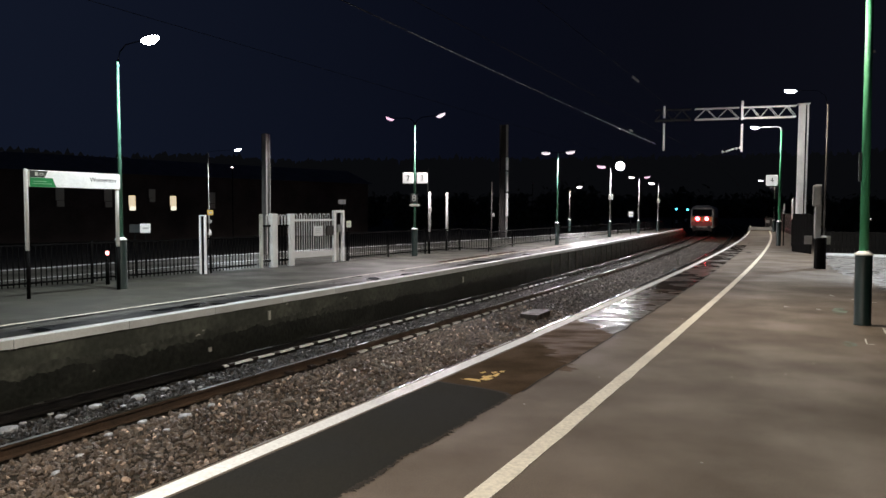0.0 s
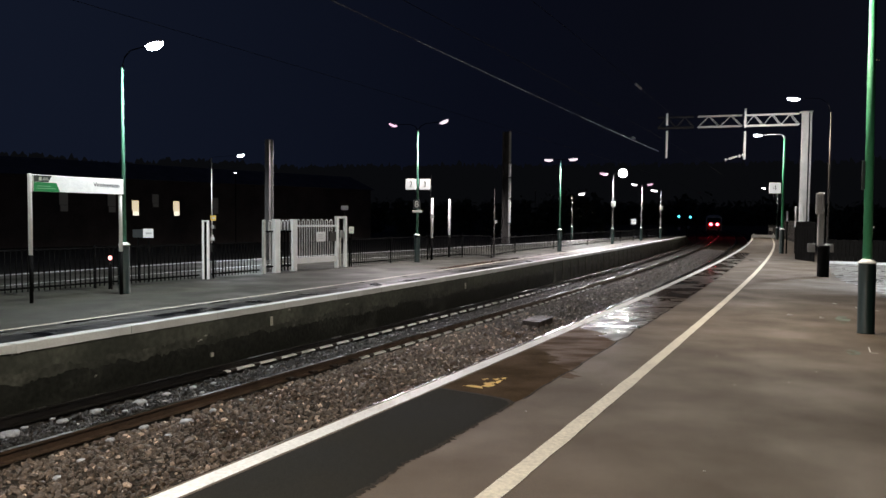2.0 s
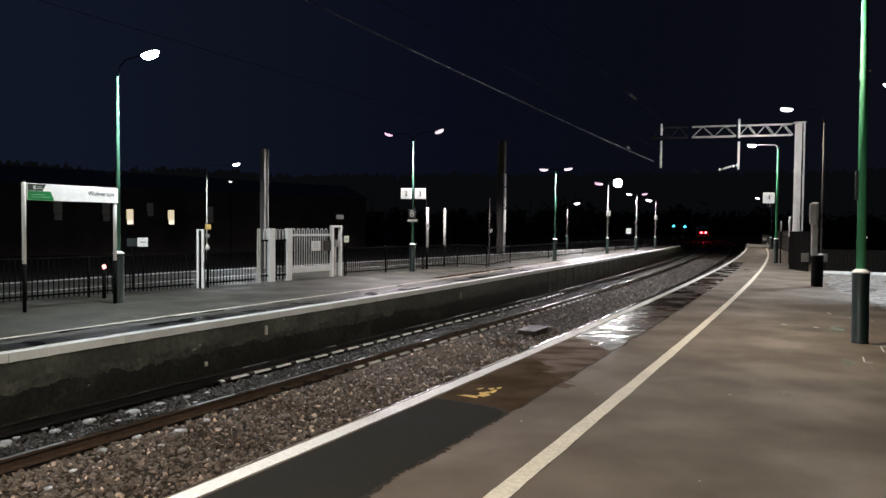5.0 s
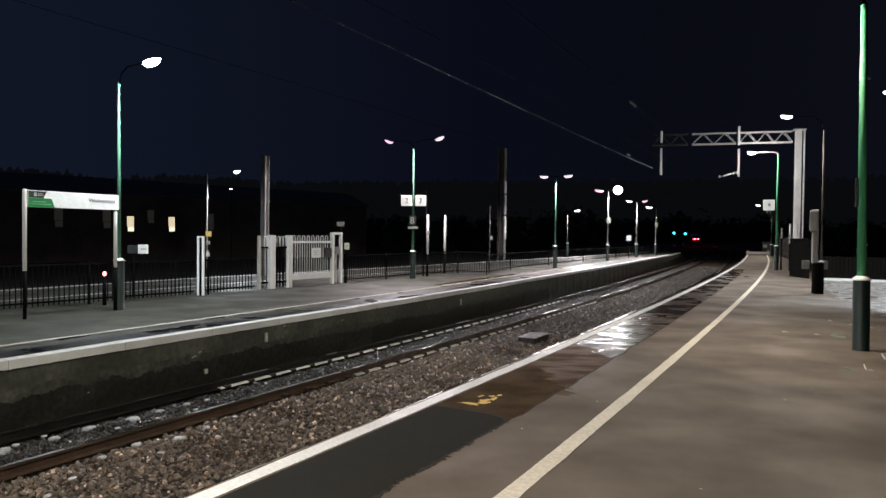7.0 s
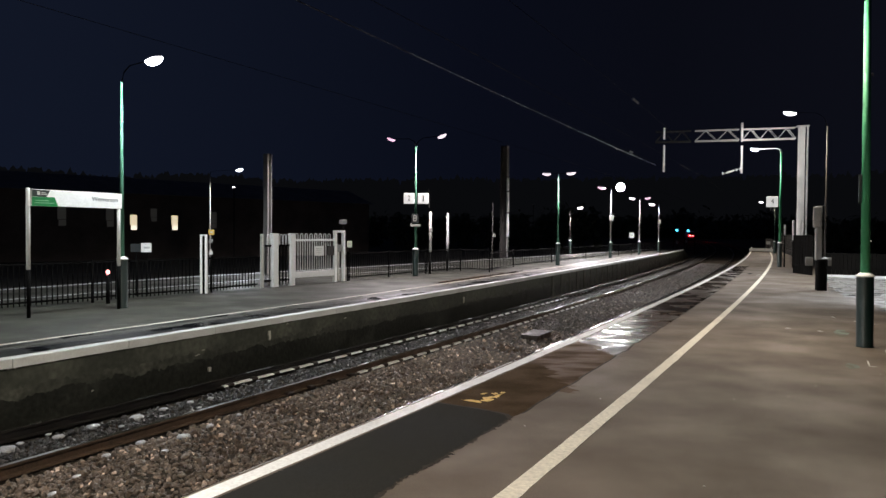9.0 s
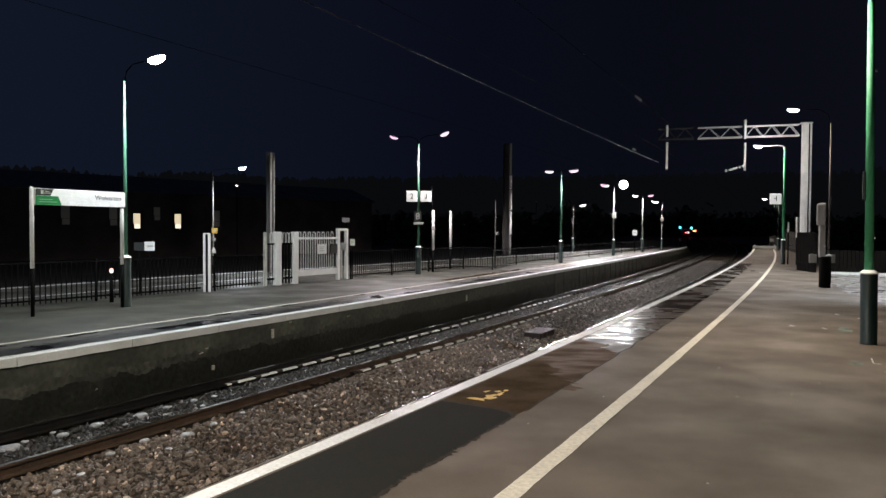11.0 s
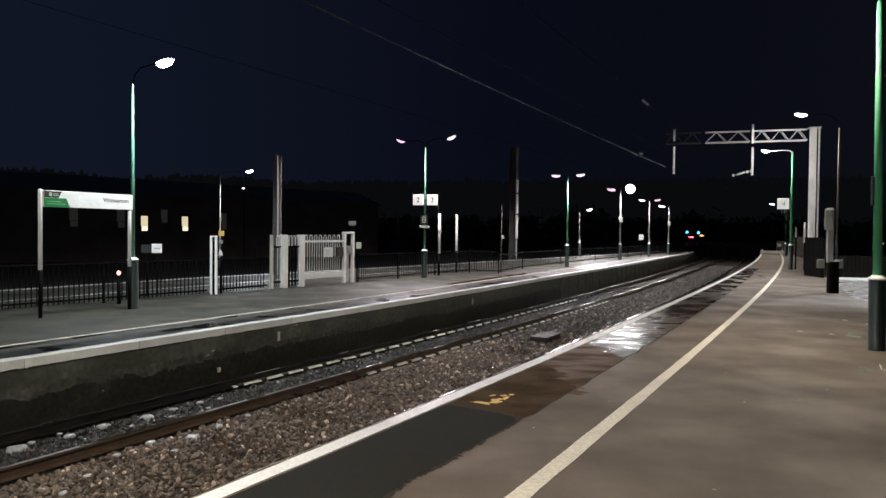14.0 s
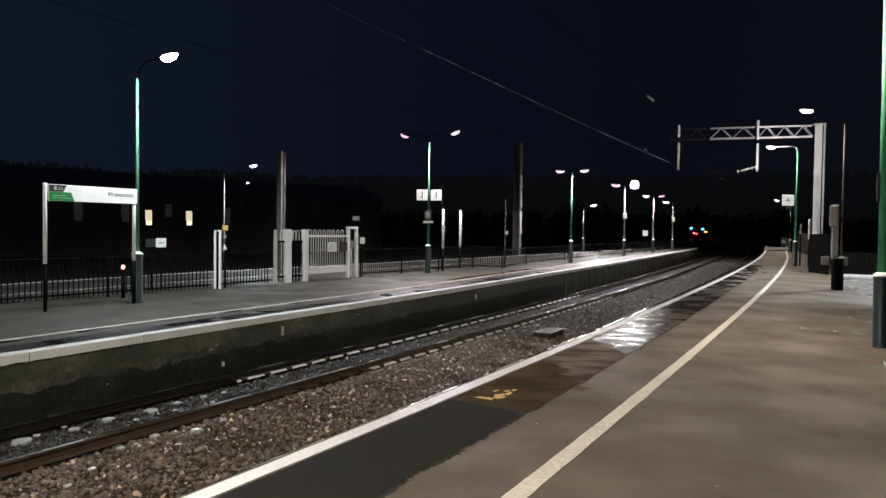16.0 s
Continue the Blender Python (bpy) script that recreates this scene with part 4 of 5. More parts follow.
for k, w in ((0.08, 0.3), (0.02, 0.22), (-0.06, 0.26)):
    bm = B()
    box(bm, -0.03, -0.062, 1.2 + k, w, 0.003, 0.022)
    part("bar", bm, GREY_INK, pl, "grey bar in place of writing")
side = on_gate("side_panel_fence", 0, "dark bow-top fence panel with white tops beside the gate", "fence panel")
for x in (0.3, 0.45, 0.6, 0.75):
    bm = B()
    bow(bm, x, 0.11, 1.8, 0.014, 0.02, 1.45)
    part("bow_top", bm, WHITE, side, "white bow top", True)
    for w in (-0.055, 0.055):
        part("bar", tube(B(), [(x + w, 0.02, 0.05), (x + w, 0.02, 1.45)], 0.014, 6), BLACK, side, "black bar", True)
for z in (0.22, 1.42):
    bm = B()
    box(bm, 0.52, 0.02, z, 0.7, 0.04, 0.06)
    part("rail", bm, BLACK, side)
side2 = on_gate("end_panel_fence", -0.5, "short white bow-top fence end beside the gate post", "fence panel")
post_box(side2, 0.05, 0.09, 1.82, OFFWHITE, "post")
bm = B()
bow(bm, 0.35, 0.12, 1.8, 0.014, 0.02, 1.45)
part("bow_top", bm, WHITE, side2, "", True)
for x in (0.22, 0.29, 0.41, 0.5):
    part("bar", tube(B(), [(x, 0.02, 0.05), (x, 0.02, 1.45)], 0.013, 6), BLACK, side2)
for z in (0.22, 1.42):
    bm = B()
    box(bm, 0.33, 0.02, z, 0.5, 0.04, 0.06)
    part("rail", bm, BLACK, side2)
slit = thing("slot_post", 9.94, -12.5, 0, "white twin gate post with a dark slot between", "gate post", "", 25)
for x in (-0.075, 0.075):
    post_box(slit, x, 0.062, 1.77, WHITE, "upright", 0, 0.1)
bm = B()
box(bm, 0, 0.0, 1.78, 0.212, 0.1, 0.04, 0.008)
part("head", bm, WHITE, slit)
bm = B()
box(bm, 0, 0.03, 0.88, 0.088, 0.05, 1.76)
part("slot", bm, BLACK, slit, "black backing bar")
for s, o, z, w, h, m_, l in ((10.3, -12.53, 1.87, 0.19, 0.16, YELLOW_PLATE, "small amber plate over the fence"), (17.05, -12.05, 1.43, 0.2, 0.26, CREAM, "small cream notice beside the gate")):
    t = thing("small_notice", s, o, 0, l, "notice", "", 22)
    bm = B()
    box(bm, 0, -0.03, z, w, 0.02, h, 0.006)
    q = part("panel", bm, m_, t)
    part("stake", tube(B(), [(0, 0, 0), (0, 0, z)], 0.018, 8), BLACK, t, "thin black stake")
    bm = B()
    box(bm, 0, -0.043, z, w * 0.5, 0.004, h * 0.3)
    part("bar", bm, GREY_INK, q, "grey bar in place of writing")
bulk = thing("bulkhead_lamp", 10.25, -12.5, 0, "small pale bulkhead light low on a black post", "wall light")
part("stem", tube(B(), [(0, 0, 0), (0, 0, 1.62)], 0.025, 8), BLACK, bulk)
bm = B()
box(bm, 0.02, -0.04, 1.6, 0.14, 0.06, 0.1, 0.01)
part("bracket", bm, GREY_BOX, bulk)
part("cover", tube(B(), [(0.02, -0.05, 1.18), (0.02, -0.05, 1.26), (0.02, -0.05, 1.36)], [0.07, 0.06, 0.015], 10), WHITE, bulk, "white conical cover", True)


# ---- fences of the island ----
def railing(points, label, gap=0.13, h=1.1, group="island railings"):
    """Black railing through (s, o) points: posts at the points, thin bars between, two rails."""
    for (s0, o0), (s1, o1) in zip(points, points[1:]):
        a, b = at(s0, o0), at(s1, o1)
        d = b - a
        t = tagged(new("railing"), label, "railing", group)
        t.matrix_basis = Matrix.Translation(a) @ Matrix.Rotation(math.atan2(d.y, d.x), 4, "Z")
        L = d.length
        post_box(t, 0, 0.06, h + 0.04, BLACK, "post", 0, 0.06)
        for z in (0.14, h - 0.03):
            bm = B()
            box(bm, L / 2, 0, z, L, 0.035, 0.045)
            part("rail", bm, BLACK, t)
        k = int(L / gap)
        for i in range(1, k):
            bm = B()
            box(bm, L * i / k, 0, h / 2, 0.022, 0.022, h - 0.1)
            part("bar", bm, BLACK, t)


railing([(-2.0, -13.4), (0.6, -13.3), (3.2, -13.1), (6.4, -12.85), (9.7, -12.53)], "black steel railing along the island platform")
railing([(10.1, -12.53), (12.3, -12.5)], "black steel railing between the gate posts")
railing([(17.0, -12.1), (19.73, -11.89), (22.7, -11.7), (25.81, -11.41), (25.73, -9.83)], "black steel railing past the gate")
railing([(25.9, -9.9), (31, -10.6), (38, -10.6), (46, -10.4), (56, -10.0), (68, -9.6), (80, -9.0)], "black railing along the back of the island", gap=0.3, h=0.95)
for s, o, zt, zb in ((22.86, -11.57, 2.83, 1.0), (25.43, -11.95, 2.87, 0.98), (40.0, 3.3, 2.77, 1.5)):
    t = thing("marker_post", s, o, 0, "tall white sleeved marker post on black foot", "marker post", "white marker posts")
    part("foot", tube(B(), [(0, 0, 0), (0, 0, zb)], 0.045, 10), BLACK, t, "black lower tube", True)
    part("sleeve", tube(B(), [(0, 0, zb), (0, 0, zt - 0.03), (0, 0, zt)], [0.065, 0.065, 0.05], 12), BRIGHT_WHITE, t, "white sleeve", True)
for s, o, zt, w in ((26.8, -10.13, 3.4, 0.04), (22.4, -11.4, 3.85, 0.012)):
    t = thing("thin_pole", s, o, 0, "thin grey pole behind the railing", "pole", "thin poles")
    part("stem", tube(B(), [(0, 0, 0), (0, 0, zt)], [w, w * 0.6], 8), MAST if w > 0.02 else UNLIT_STEEL, t, "", True)
    bm = B()
    box(bm, 0.1, 0, zt * 0.52, 0.12, 0.1, 0.18, 0.02)
    part("fitting", bm, GREY_BOX, t)
# small signs far off
for s, o, z, w, h, m_, l in ((8.53, -13.33, 1.41, 0.31, 0.27, WHITE, "small white sign with unreadable writing"), (8.38, -13.6, 1.4, 0.3, 0.24, SIGN_DARK, "dark sign back beside the white sign"),
                             (56.5, -9.0, 1.75, 0.42, 0.46, WHITE, "white square notice by the far lamps"), (19.75, -14.25, 2.33, 0.32, 0.19, GREY_BOX, "dim grey notice beyond the gate")):
    t = thing("small_sign", s, o, 0, l, "sign", "", 24)
    bm = B()
    box(bm, 0, -0.03, z, w, 0.03, h, 0.008)
    q = part("panel", bm, m_, t)
    part("stake", tube(B(), [(0, 0, 0), (0, 0, z + h / 3)], 0.025, 8), BLACK, t, "black stake")
    if m_ is WHITE:
        bm = B()
        box(bm, 0.02, -0.048, z, w * 0.55, 0.004, 0.05)
        part("bar", bm, GREY_INK, q, "grey bar in place of writing")
# ---- near platform furniture ----
hp = thing("help_point", 22.4, 4.25, 0, "tall grey help point cabinet under a deep display hood", "help point", "", 20)
bm = B()
box(bm, -0.12, 0, 2.0, 0.2, 0.16, 1.9, 0.03)
part("cabinet", bm, GREY_BOX, hp)
bm = B()
box(bm, -0.13, 0.1, 2.55, 0.28, 0.8, 0.74, 0.06, -0.36)
part("hood", bm, GREY_BOX, hp, "pale rounded hood")
bm = B()
box(bm, -0.12, 0, 0.55, 0.14, 0.1, 1.1, 0.01)
part("stand", bm, BLACK, hp)
for x in (-0.42, 0.24):
    bm = B()
    box(bm, x, -0.02, 1.0, 0.26 if x < 0 else 0.16, 0.05, 0.3, 0.015)
    part("side_plate", bm, GREY_BOX, hp, "small grey plate")
binn = thing("litter_bin", 22.1, 4.28, 0, "black slim litter bin on the platform", "bin", "", 20)
bm = tube(B(), [(-0.07, 0, 0), (-0.07, 0, 0.03), (-0.07, 0, 1.0), (-0.07, 0, 1.08)], [0.1, 0.11, 0.115, 0.1], 16)
part("body", bm, BLACK, binn, "", True)
bm = tube(B(), [(0.08, 0.02, 0), (0.08, 0.02, 1.1)], [0.085, 0.085], 14)
part("sleeve", bm, BLACK, binn, "", True)
bm = tube(B(), [(0.08, 0.02, 1.1), (0.08, 0.02, 1.13), (0.08, 0.02, 1.17)], [0.11, 0.1, 0.03], 12)
part("cap", bm, WHITE, binn, "white cap", True)
for s, o, zt, zb in ((38.0, 3.65, 2.75, 1.9), (40.9, 2.85, 2.5, 1.9)):
    t = thing("edge_on_sign", s, o, 0, "narrow white sign seen edge-on on a dark post", "sign", "edge-on signs", 0)
    part("post", tube(B(), [(0, 0, 0), (0, 0, zb)], 0.04, 8), BLACK, t, "", True)
    bm = B()
    box(bm, 0, 0, (zb + zt) / 2, 0.1, 0.7, zt - zb, 0.02)
    part("panel", bm, WHITE, t)
pc = thing("capped_post", 26.9, 6.0, 0, "thin post with a white cap in the yard", "post")
part("stem", tube(B(), [(0, 0, 0), (0, 0, 1.66)], 0.03, 8), MAST, pc, "", True)
bm = B()
box(bm, 0, 0, 1.7, 0.16, 0.16, 0.06, 0.01)
part("cap", bm, WHITE, pc)
# timber fence behind the far half of the platform
def boards(a, b, h, label, name="board_fence", material=FENCE_WOOD):
    d = b - a
    t = tagged(new(name), label, "fence", "timber fences")
    t.matrix_basis = Matrix.Translation(a) @ Matrix.Rotation(math.atan2(d.y, d.x), 4, "Z")
    L = d.length
    k = max(2, int(L / 0.16))
    bm0 = B()
    box(bm0, 0, 0, h / 2, L / k - 0.012, 0.024, h, 0.004)
    first = part("board", bm0, material, t)
    for i in range(k):
        ob = first if i == 0 else new("board", first.data)
        ob.parent = t
        ob.matrix_basis = pose(L * (i + 0.5) / k, 0.008 * (i % 2), 0.02 * noise.noise((i * 0.7, L, 0)), 0, 0.3 * noise.noise((i * 1.3, L, 2)), 0)
    for z in (0.4, h - 0.3):
        bm = B()
        box(bm, L / 2, 0.045, z, L, 0.05, 0.09)
        part("rail", bm, material, t)


boards(at(31.95, 4.12), at(34.1, 3.3), 1.9, "black tarred board fence returning to the platform", material=TARRED)
boards(at(34.1, 3.3), at(44, 4.1), 1.9, "dark weathered board fence behind the platform")
boards(at(44, 4.1), at(60, 3.9), 1.9, "dark weathered board fence behind the platform")
boards(at(60, 3.9), at(79, 3.2), 1.9, "dark weathered board fence behind the platform")
boards(at(31.3, 4.4), at(31.4, 15.0), 1.1, "low dark board fence across the yard", material=TARRED)
sweep("kerb", lambda s: [(4.5, 0.0), (4.5, 0.11), (14.5, 0.11), (14.5, 0.0)], 31.05, 31.2, 0.15, COPING, label="pale kerb at the back of the yard", category="kerb", close=True)
block = thing("platform_end_barrier", 79.5, 1.2, 0, "pale low barrier board across the platform end", "barrier")
bm = B()
box(bm, 0, 0, 0.2, 2.4, 0.12, 0.32, 0.02)
part("board", bm, GREY_BOX, block)
for x in (-1, 1):
    post_box(block, x, 0.1, 0.5, OFFWHITE, "post", 0.1)
cab = thing("lineside_cabinet", 84, 2.2, -0.6, "dim grey lineside equipment cabinet", "cabinet")
bm = B()
box(bm, 0, 0, 1.0, 1.0, 0.6, 2.0, 0.04)
part("body", bm, TRAIN_DARK, cab)
for x in (-0.25, 0.25):
    bm = B()
    box(bm, x, -0.31, 1.05, 0.46, 0.03, 1.7, 0.01)
    part("door", bm, TRAIN_DARK, cab)
for s, o, w in ((129.4, -11.2, 0.4), (150.0, -10.2, 0.4)):
    t = thing("lineside_box", s, o, -1.14, "small pale lineside box on a short post", "equipment box", "lineside boxes")
    part("post", tube(B(), [(0, 0.1, 0), (0, 0.1, 1.5)], 0.05, 8), BLACK, t)
    bm = B()
    box(bm, 0, 0, 1.45, w, 0.3, 0.55, 0.04)
    part("case", bm, WHITE, t)
    bm = B()
    box(bm, 0, -0.16, 1.45, w * 0.8, 0.02, 0.42, 0.01)
    part("door", bm, OFFWHITE, t)
es = thing("small_sign", 82.5, 1.95, -0.45, "small pale sign past the platform end", "sign", "", 10)
part("stake", tube(B(), [(0, 0, 0), (0, 0, 1.5)], 0.03, 8), BLACK, es, "black stake")
bm = B()
box(bm, 0, -0.04, 1.4, 0.42, 0.03, 0.34, 0.02)
part("panel", bm, GREY_BOX, es)
crack = mat("black_open_crack", (0.006, 0.006, 0.005), (0.012, 0.011, 0.01), 4, 50, (0.8, 0.95), 0.3, spec=0.05)
for s, o, rs, ro in ((33.2, 0.55, 0.5, 0.12), (32.5, 0.9, 0.4, 0.16), (31.9, 1.4, 0.35, 0.12)):
    blot("broken_joint", s, o, rs, ro, crack, "black broken joint in the asphalt", "joint", s + 0.5)
# loose scraps on the platform
rnd = random.Random(8)
for s, o, turn, long in ((10.46, 3.51, 80, 0.1), (10.34, 4.09, 50, 0.11), (13.19, 4.38, 25, 0.2), (14.05, 4.89, 0, 0.12), (12.58, 4.81, 60, 0.1), (12.22, 5.15, 80, 0.12), (16.45, 5.64, 70, 0.14), (19.9, 1.1, 75, 0.4), (30.5, 1.9, 80, 0.3)):
    t = thing("litter_scrap", s, o, 0.004, "small pale scrap lying on wet asphalt", "litter", "scraps on the platform", turn)
    bm = B()
    box(bm, 0, 0, 0.005, 0.03, long, 0.008, 0.003)
    box(bm, 0.012, long * 0.3, 0.007, 0.03, long * 0.35, 0.01, 0.003, 0.4)
    part("scrap", bm, OFFWHITE, t)
tick = thing("chalk_tick", 6.6, 4.72, 0.003, "white chalk tick drawn on the asphalt", "marking")
for x, y, w, d in ((0.0, 0.16, 0.02, 0.5), (0.05, -0.1, 0.09, 0.03)):
    bm = B()
    box(bm, x, y, 0.001, w, d, 0.003)
    part("stroke", bm, OFFWHITE, tick)
for i in range(12):
    s, o = rnd.uniform(-1.5, 9), rnd.uniform(1.4, 5.0)
    t = thing("litter_scrap", s, o, 0.003, "tiny pale grit speck on the asphalt", "litter", "specks on the platform", rnd.uniform(0, 180))
    bm = B()
    box(bm, 0, 0, 0.004, 0.006 + 0.008 * rnd.random(), 0.01 + 0.012 * rnd.random(), 0.004, 0.001)
    part("speck", bm, OFFWHITE, t)

# ---- overhead line portal ----
GS = 45.0
portal = thing("catenary_portal", GS, 0, 0, "galvanised lattice overhead-line portal across the tracks", "catenary portal", "", 9)
mr, ml = 3.7, -16.2
for x, m_, w in ((mr, LIT_STEEL, 0.34),):
    bm = B()
    box(bm, x + 0.08, -0.25, 3.8, 0.32, 0.04, 10.2)
    box(bm, x + 0.08, 0.0, 3.8, 0.04, 0.46, 10.2)
    box(bm, x + 0.08, 0.25, 3.8, 0.36, 0.04, 10.2)
    part("mast", bm, m_, portal)
    part("earth_cable", tube(B(), [(x + 0.4, -0.1, -1.2), (x + 0.4, -0.1, 8.9)], 0.06, 8), m_, portal)
bm = B()
box(bm, mr + 0.12, -0.1, 8.93, 0.72, 0.5, 0.06)
part("cap_plate", bm, GREY_METAL, portal)
ZB0, ZB1 = 8.15, 8.85
# beam turns pale, grey, dark leftward: the light's fall-off is painted in
for x0, x1 in ((mr - 0.3, 0.2), (0.0, -2.75), (-3.0, -5.3)):
    bm = B()
    for y in (-0.22, 0.22):
        for z in (ZB0, ZB1):
            box(bm, (x0 + x1) / 2, y, z, abs(x1 - x0), 0.05, 0.05 if z == ZB1 else 0.075)
    part("chord", bm, (LIT_STEEL if x0 > 1 else GREY_BOX) if x0 > -2 else UNLIT_STEEL, portal)
    k = max(2, int(round(abs(x1 - x0) / 1.1)))
    for i in range(k):
        xa, xb = x0 + (x1 - x0) * i / k, x0 + (x1 - x0) * (i + 1) / k
        xm = (xa + xb) / 2
        bm = B()
        for y in (-0.22, 0.22):
            tube(bm, [(xa, y, ZB0), (xm, y, ZB1)], 0.022, 6)
            tube(bm, [(xm, y, ZB1), (xb, y, ZB0)], 0.022, 6)
        part("brace", bm, (LIT_STEEL if x0 > 1 else GREY_BOX) if x0 > -2 else UNLIT_STEEL, portal)
for x, t0, b0 in ((0.16, 9.25, 5.93), (-4.73, 9.08, 6.1)):
    part("drop_tube", tube(B(), [(x, -0.3, b0), (x, -0.3, 7.75 if x > 0 else 7.92)], 0.075, 10), BRIGHT_WHITE, portal, "vertical drop tube", True)
    part("stub", tube(B(), [(x, -0.3, 8.0 if x > 0 else 8.3), (x, -0.3, t0)], 0.075, 10), BRIGHT_WHITE, portal, "", True)
    if x < 0:
        continue
    bm = tube(B(), [(x, -0.3, b0 + 0.3), (x - 0.6, -0.3, b0 + 0.17), (x - 1.15, -0.3, b0 - 0.02)], 0.022, 8)
    arm = part("register_arm", bm, GREY_METAL, portal, "", True)
    bm = B()
    for i in range(5):
        ball(bm, x - 0.5 - 0.1 * i, -0.3, b0 + 0.19 - 0.033 * i, 0.05, 0.085, 0.085, u=8, v=4)
    part("insulator", bm, WHITE, arm, "pale ribbed insulator", True)
    for q in (0.1, 0.3, 1.15):
        bm = ball(B(), x - q, -0.3, b0 + 0.3 - 0.25 * q, 0.06, 0.06, 0.11, u=8, v=5)
        part("clamp", bm, WHITE, arm, "small pale clamp", True)
# plain masts beyond the island
mc = thing("catenary_mast", 44.0, -16.1, 0, "dull wide overhead-line mast with pale cable guards", "mast")
bm = B()
box(bm, -0.28, 0, 4.2, 0.05, 0.45, 8.4)
box(bm, 0.2, 0, 4.2, 0.05, 0.45, 8.4)
box(bm, -0.04, 0.05, 4.2, 0.48, 0.03, 8.4)
part("column", bm, MAST, mc)
for z0, z1 in ((1.6, 3.3), (3.45, 4.9), (5.0, 5.95)):
    part("cable_guard", tube(B(), [(0.36, -0.36, z0), (0.36, -0.36, z1)], 0.1, 10), BRIGHT_WHITE, mc, "pale cable guard", True)
mb = thing("catenary_mast", 18.45, -17.35, 0, "dull brown-grey overhead-line mast behind the gate", "mast")
bm = B()
box(bm, -0.05, -0.13, 2.65, 0.24, 0.03, 5.3)
box(bm, -0.05, 0.13, 2.65, 0.24, 0.03, 5.3)
box(bm, -0.05, 0, 2.65, 0.03, 0.23, 5.3)
part("column", bm, GREY_BOX, mb)
part("cable", tube(B(), [(0.16, -0.1, 0), (0.16, -0.1, 5.0)], 0.025, 8), MAST, mb)

# wires: running and hanger wires over each track
def wire(name, o, z, s0, s1, sag, r, label, material=WIRE):
    bm = B()
    pts = []
    n = int((s1 - s0) / 2)
    for i in range(n + 1):
        s = s0 + (s1 - s0) * i / n
        u = ((s - GS) / 62.0) % 1.0
        pts.append(at(s, o, z - sag * 4 * u * (1 - u)))
    tube(bm, pts, r, 6)
    return tagged(done(name, bm, material), label, "wire", "overhead wires")


def carrier(name, o, s0, s1, rise, r, label, material):
    """A carrying wire whose height follows rise(s)."""
    n = int((s1 - s0) / 2)
    return tagged(done(name, tube(B(), [at(s0 + (s1 - s0) * i / n, o, rise(s0 + (s1 - s0) * i / n)) for i in range(n + 1)], r, 6), material), label, "wire", "overhead wires")


for c in (-5.33, -1.17):
    wire("overhead_wire", c, 5.0, -30, 300, 0.05, 0.004, "thin overhead contact wire above the track")
carrier("overhead_wire", -5.33, -30, 45, lambda s: 6.46 + 0.00042 * (s - 22) ** 2, 0.013, "bare carrying wire above the far track, glints painted pale", WIRE_B)
carrier("overhead_wire", -3.85, -30, 45, lambda s: 8.5 + 0.0001 * (s - 30) ** 2, 0.007, "thin dark earth wire strung to the portal", WIRE)
for s, o, z in ((36.0, -5.33, 6.7), (29.2, -3.85, 8.5)):
    a, b = at(s, o, z), at(s + 0.8, o, z)
    ins = tagged(new("wire_insulator"), "pale ribbed insulator on the overhead wire", "insulator", "wire insulators")
    long = 0.8 if z < 7 else 1.7
    ins.matrix_basis = Matrix.Translation(a) @ (b - a).to_track_quat("Y", "Z").to_matrix().to_4x4()
    part("rod", tube(B(), [(0, 0, 0), (0, long, 0)], 0.022, 8), CERAMIC, ins)
    for i in range(int(long * 9) - 1):
        part("disc", tube(B(), [(0, 0.14 + 0.1 * i, 0), (0, 0.17 + 0.1 * i, 0)], [0.06, 0.045], 10), WHITE, ins)

# ---- signals past the platforms ----
def far_place(az, dist, z):
    a = radians(az)
    return Vector((math.sin(a) * dist, math.cos(a) * dist, z))


for az, z in ((18.31, 2.42), (19.13, 2.34)):
    p = far_place(az, 110, 0)
    t = tagged(new("railway_signal"), "colour-light railway signal showing blue-green", "signal", "railway signals")
    t.matrix_basis = pose(p.x, p.y, -1.3, 0, 0, -az)
    bm = B()
    box(bm, 0, 0.15, z + 1.3 + 0.1, 0.5, 0.22, 0.75, 0.04)
    head = part("head", bm, BLACK, t, "black signal head")
    part("lens", tube(B(), [(0, 0.02, z + 1.3), (0, 0.05, z + 1.3)], 0.18, 14), SIGNAL_GREEN, head, "glowing blue-green lens")
    part("post", tube(B(), [(-0.5, 0.3, 0), (-0.5, 0.3, z + 2.0)], 0.05, 8), BLACK, t)
    bm = B()
    box(bm, -0.25, 0.3, z + 1.9, 0.55, 0.08, 0.08)
    part("bracket", bm, BLACK, t)
p = far_place(19.36, 111, 0)
sub = tagged(new("subsidiary_signal"), "small amber subsidiary signal with an added lens cover plate", "signal", "railway signals")
sub.matrix_basis = pose(p.x, p.y, -1.3, 0, 0, -19.36)
ZA = 1.3 + 1.93
bm = B()
box(bm, 0, 0.15, ZA, 0.6, 0.2, 0.4, 0.04)
shead = part("head", bm, BLACK, sub, "black signal head")
bm = B()
box(bm, 0, 0.04, ZA, 0.46, 0.03, 0.2, 0.01)
part("lens", bm, SIGNAL_AMBER, shead, "glowing amber lens")
part("post", tube(B(), [(0.5, 0.3, 0), (0.5, 0.3, ZA)], 0.05, 8), BLACK, sub)
bm = B()
box(bm, 0.3, 0.3, ZA, 0.45, 0.08, 0.08)
part("bracket", bm, BLACK, sub)
# plate added only to block the amber light until it should appear
bm = B()
box(bm, 0, 0, -0.22, 0.6, 0.02, 0.44)
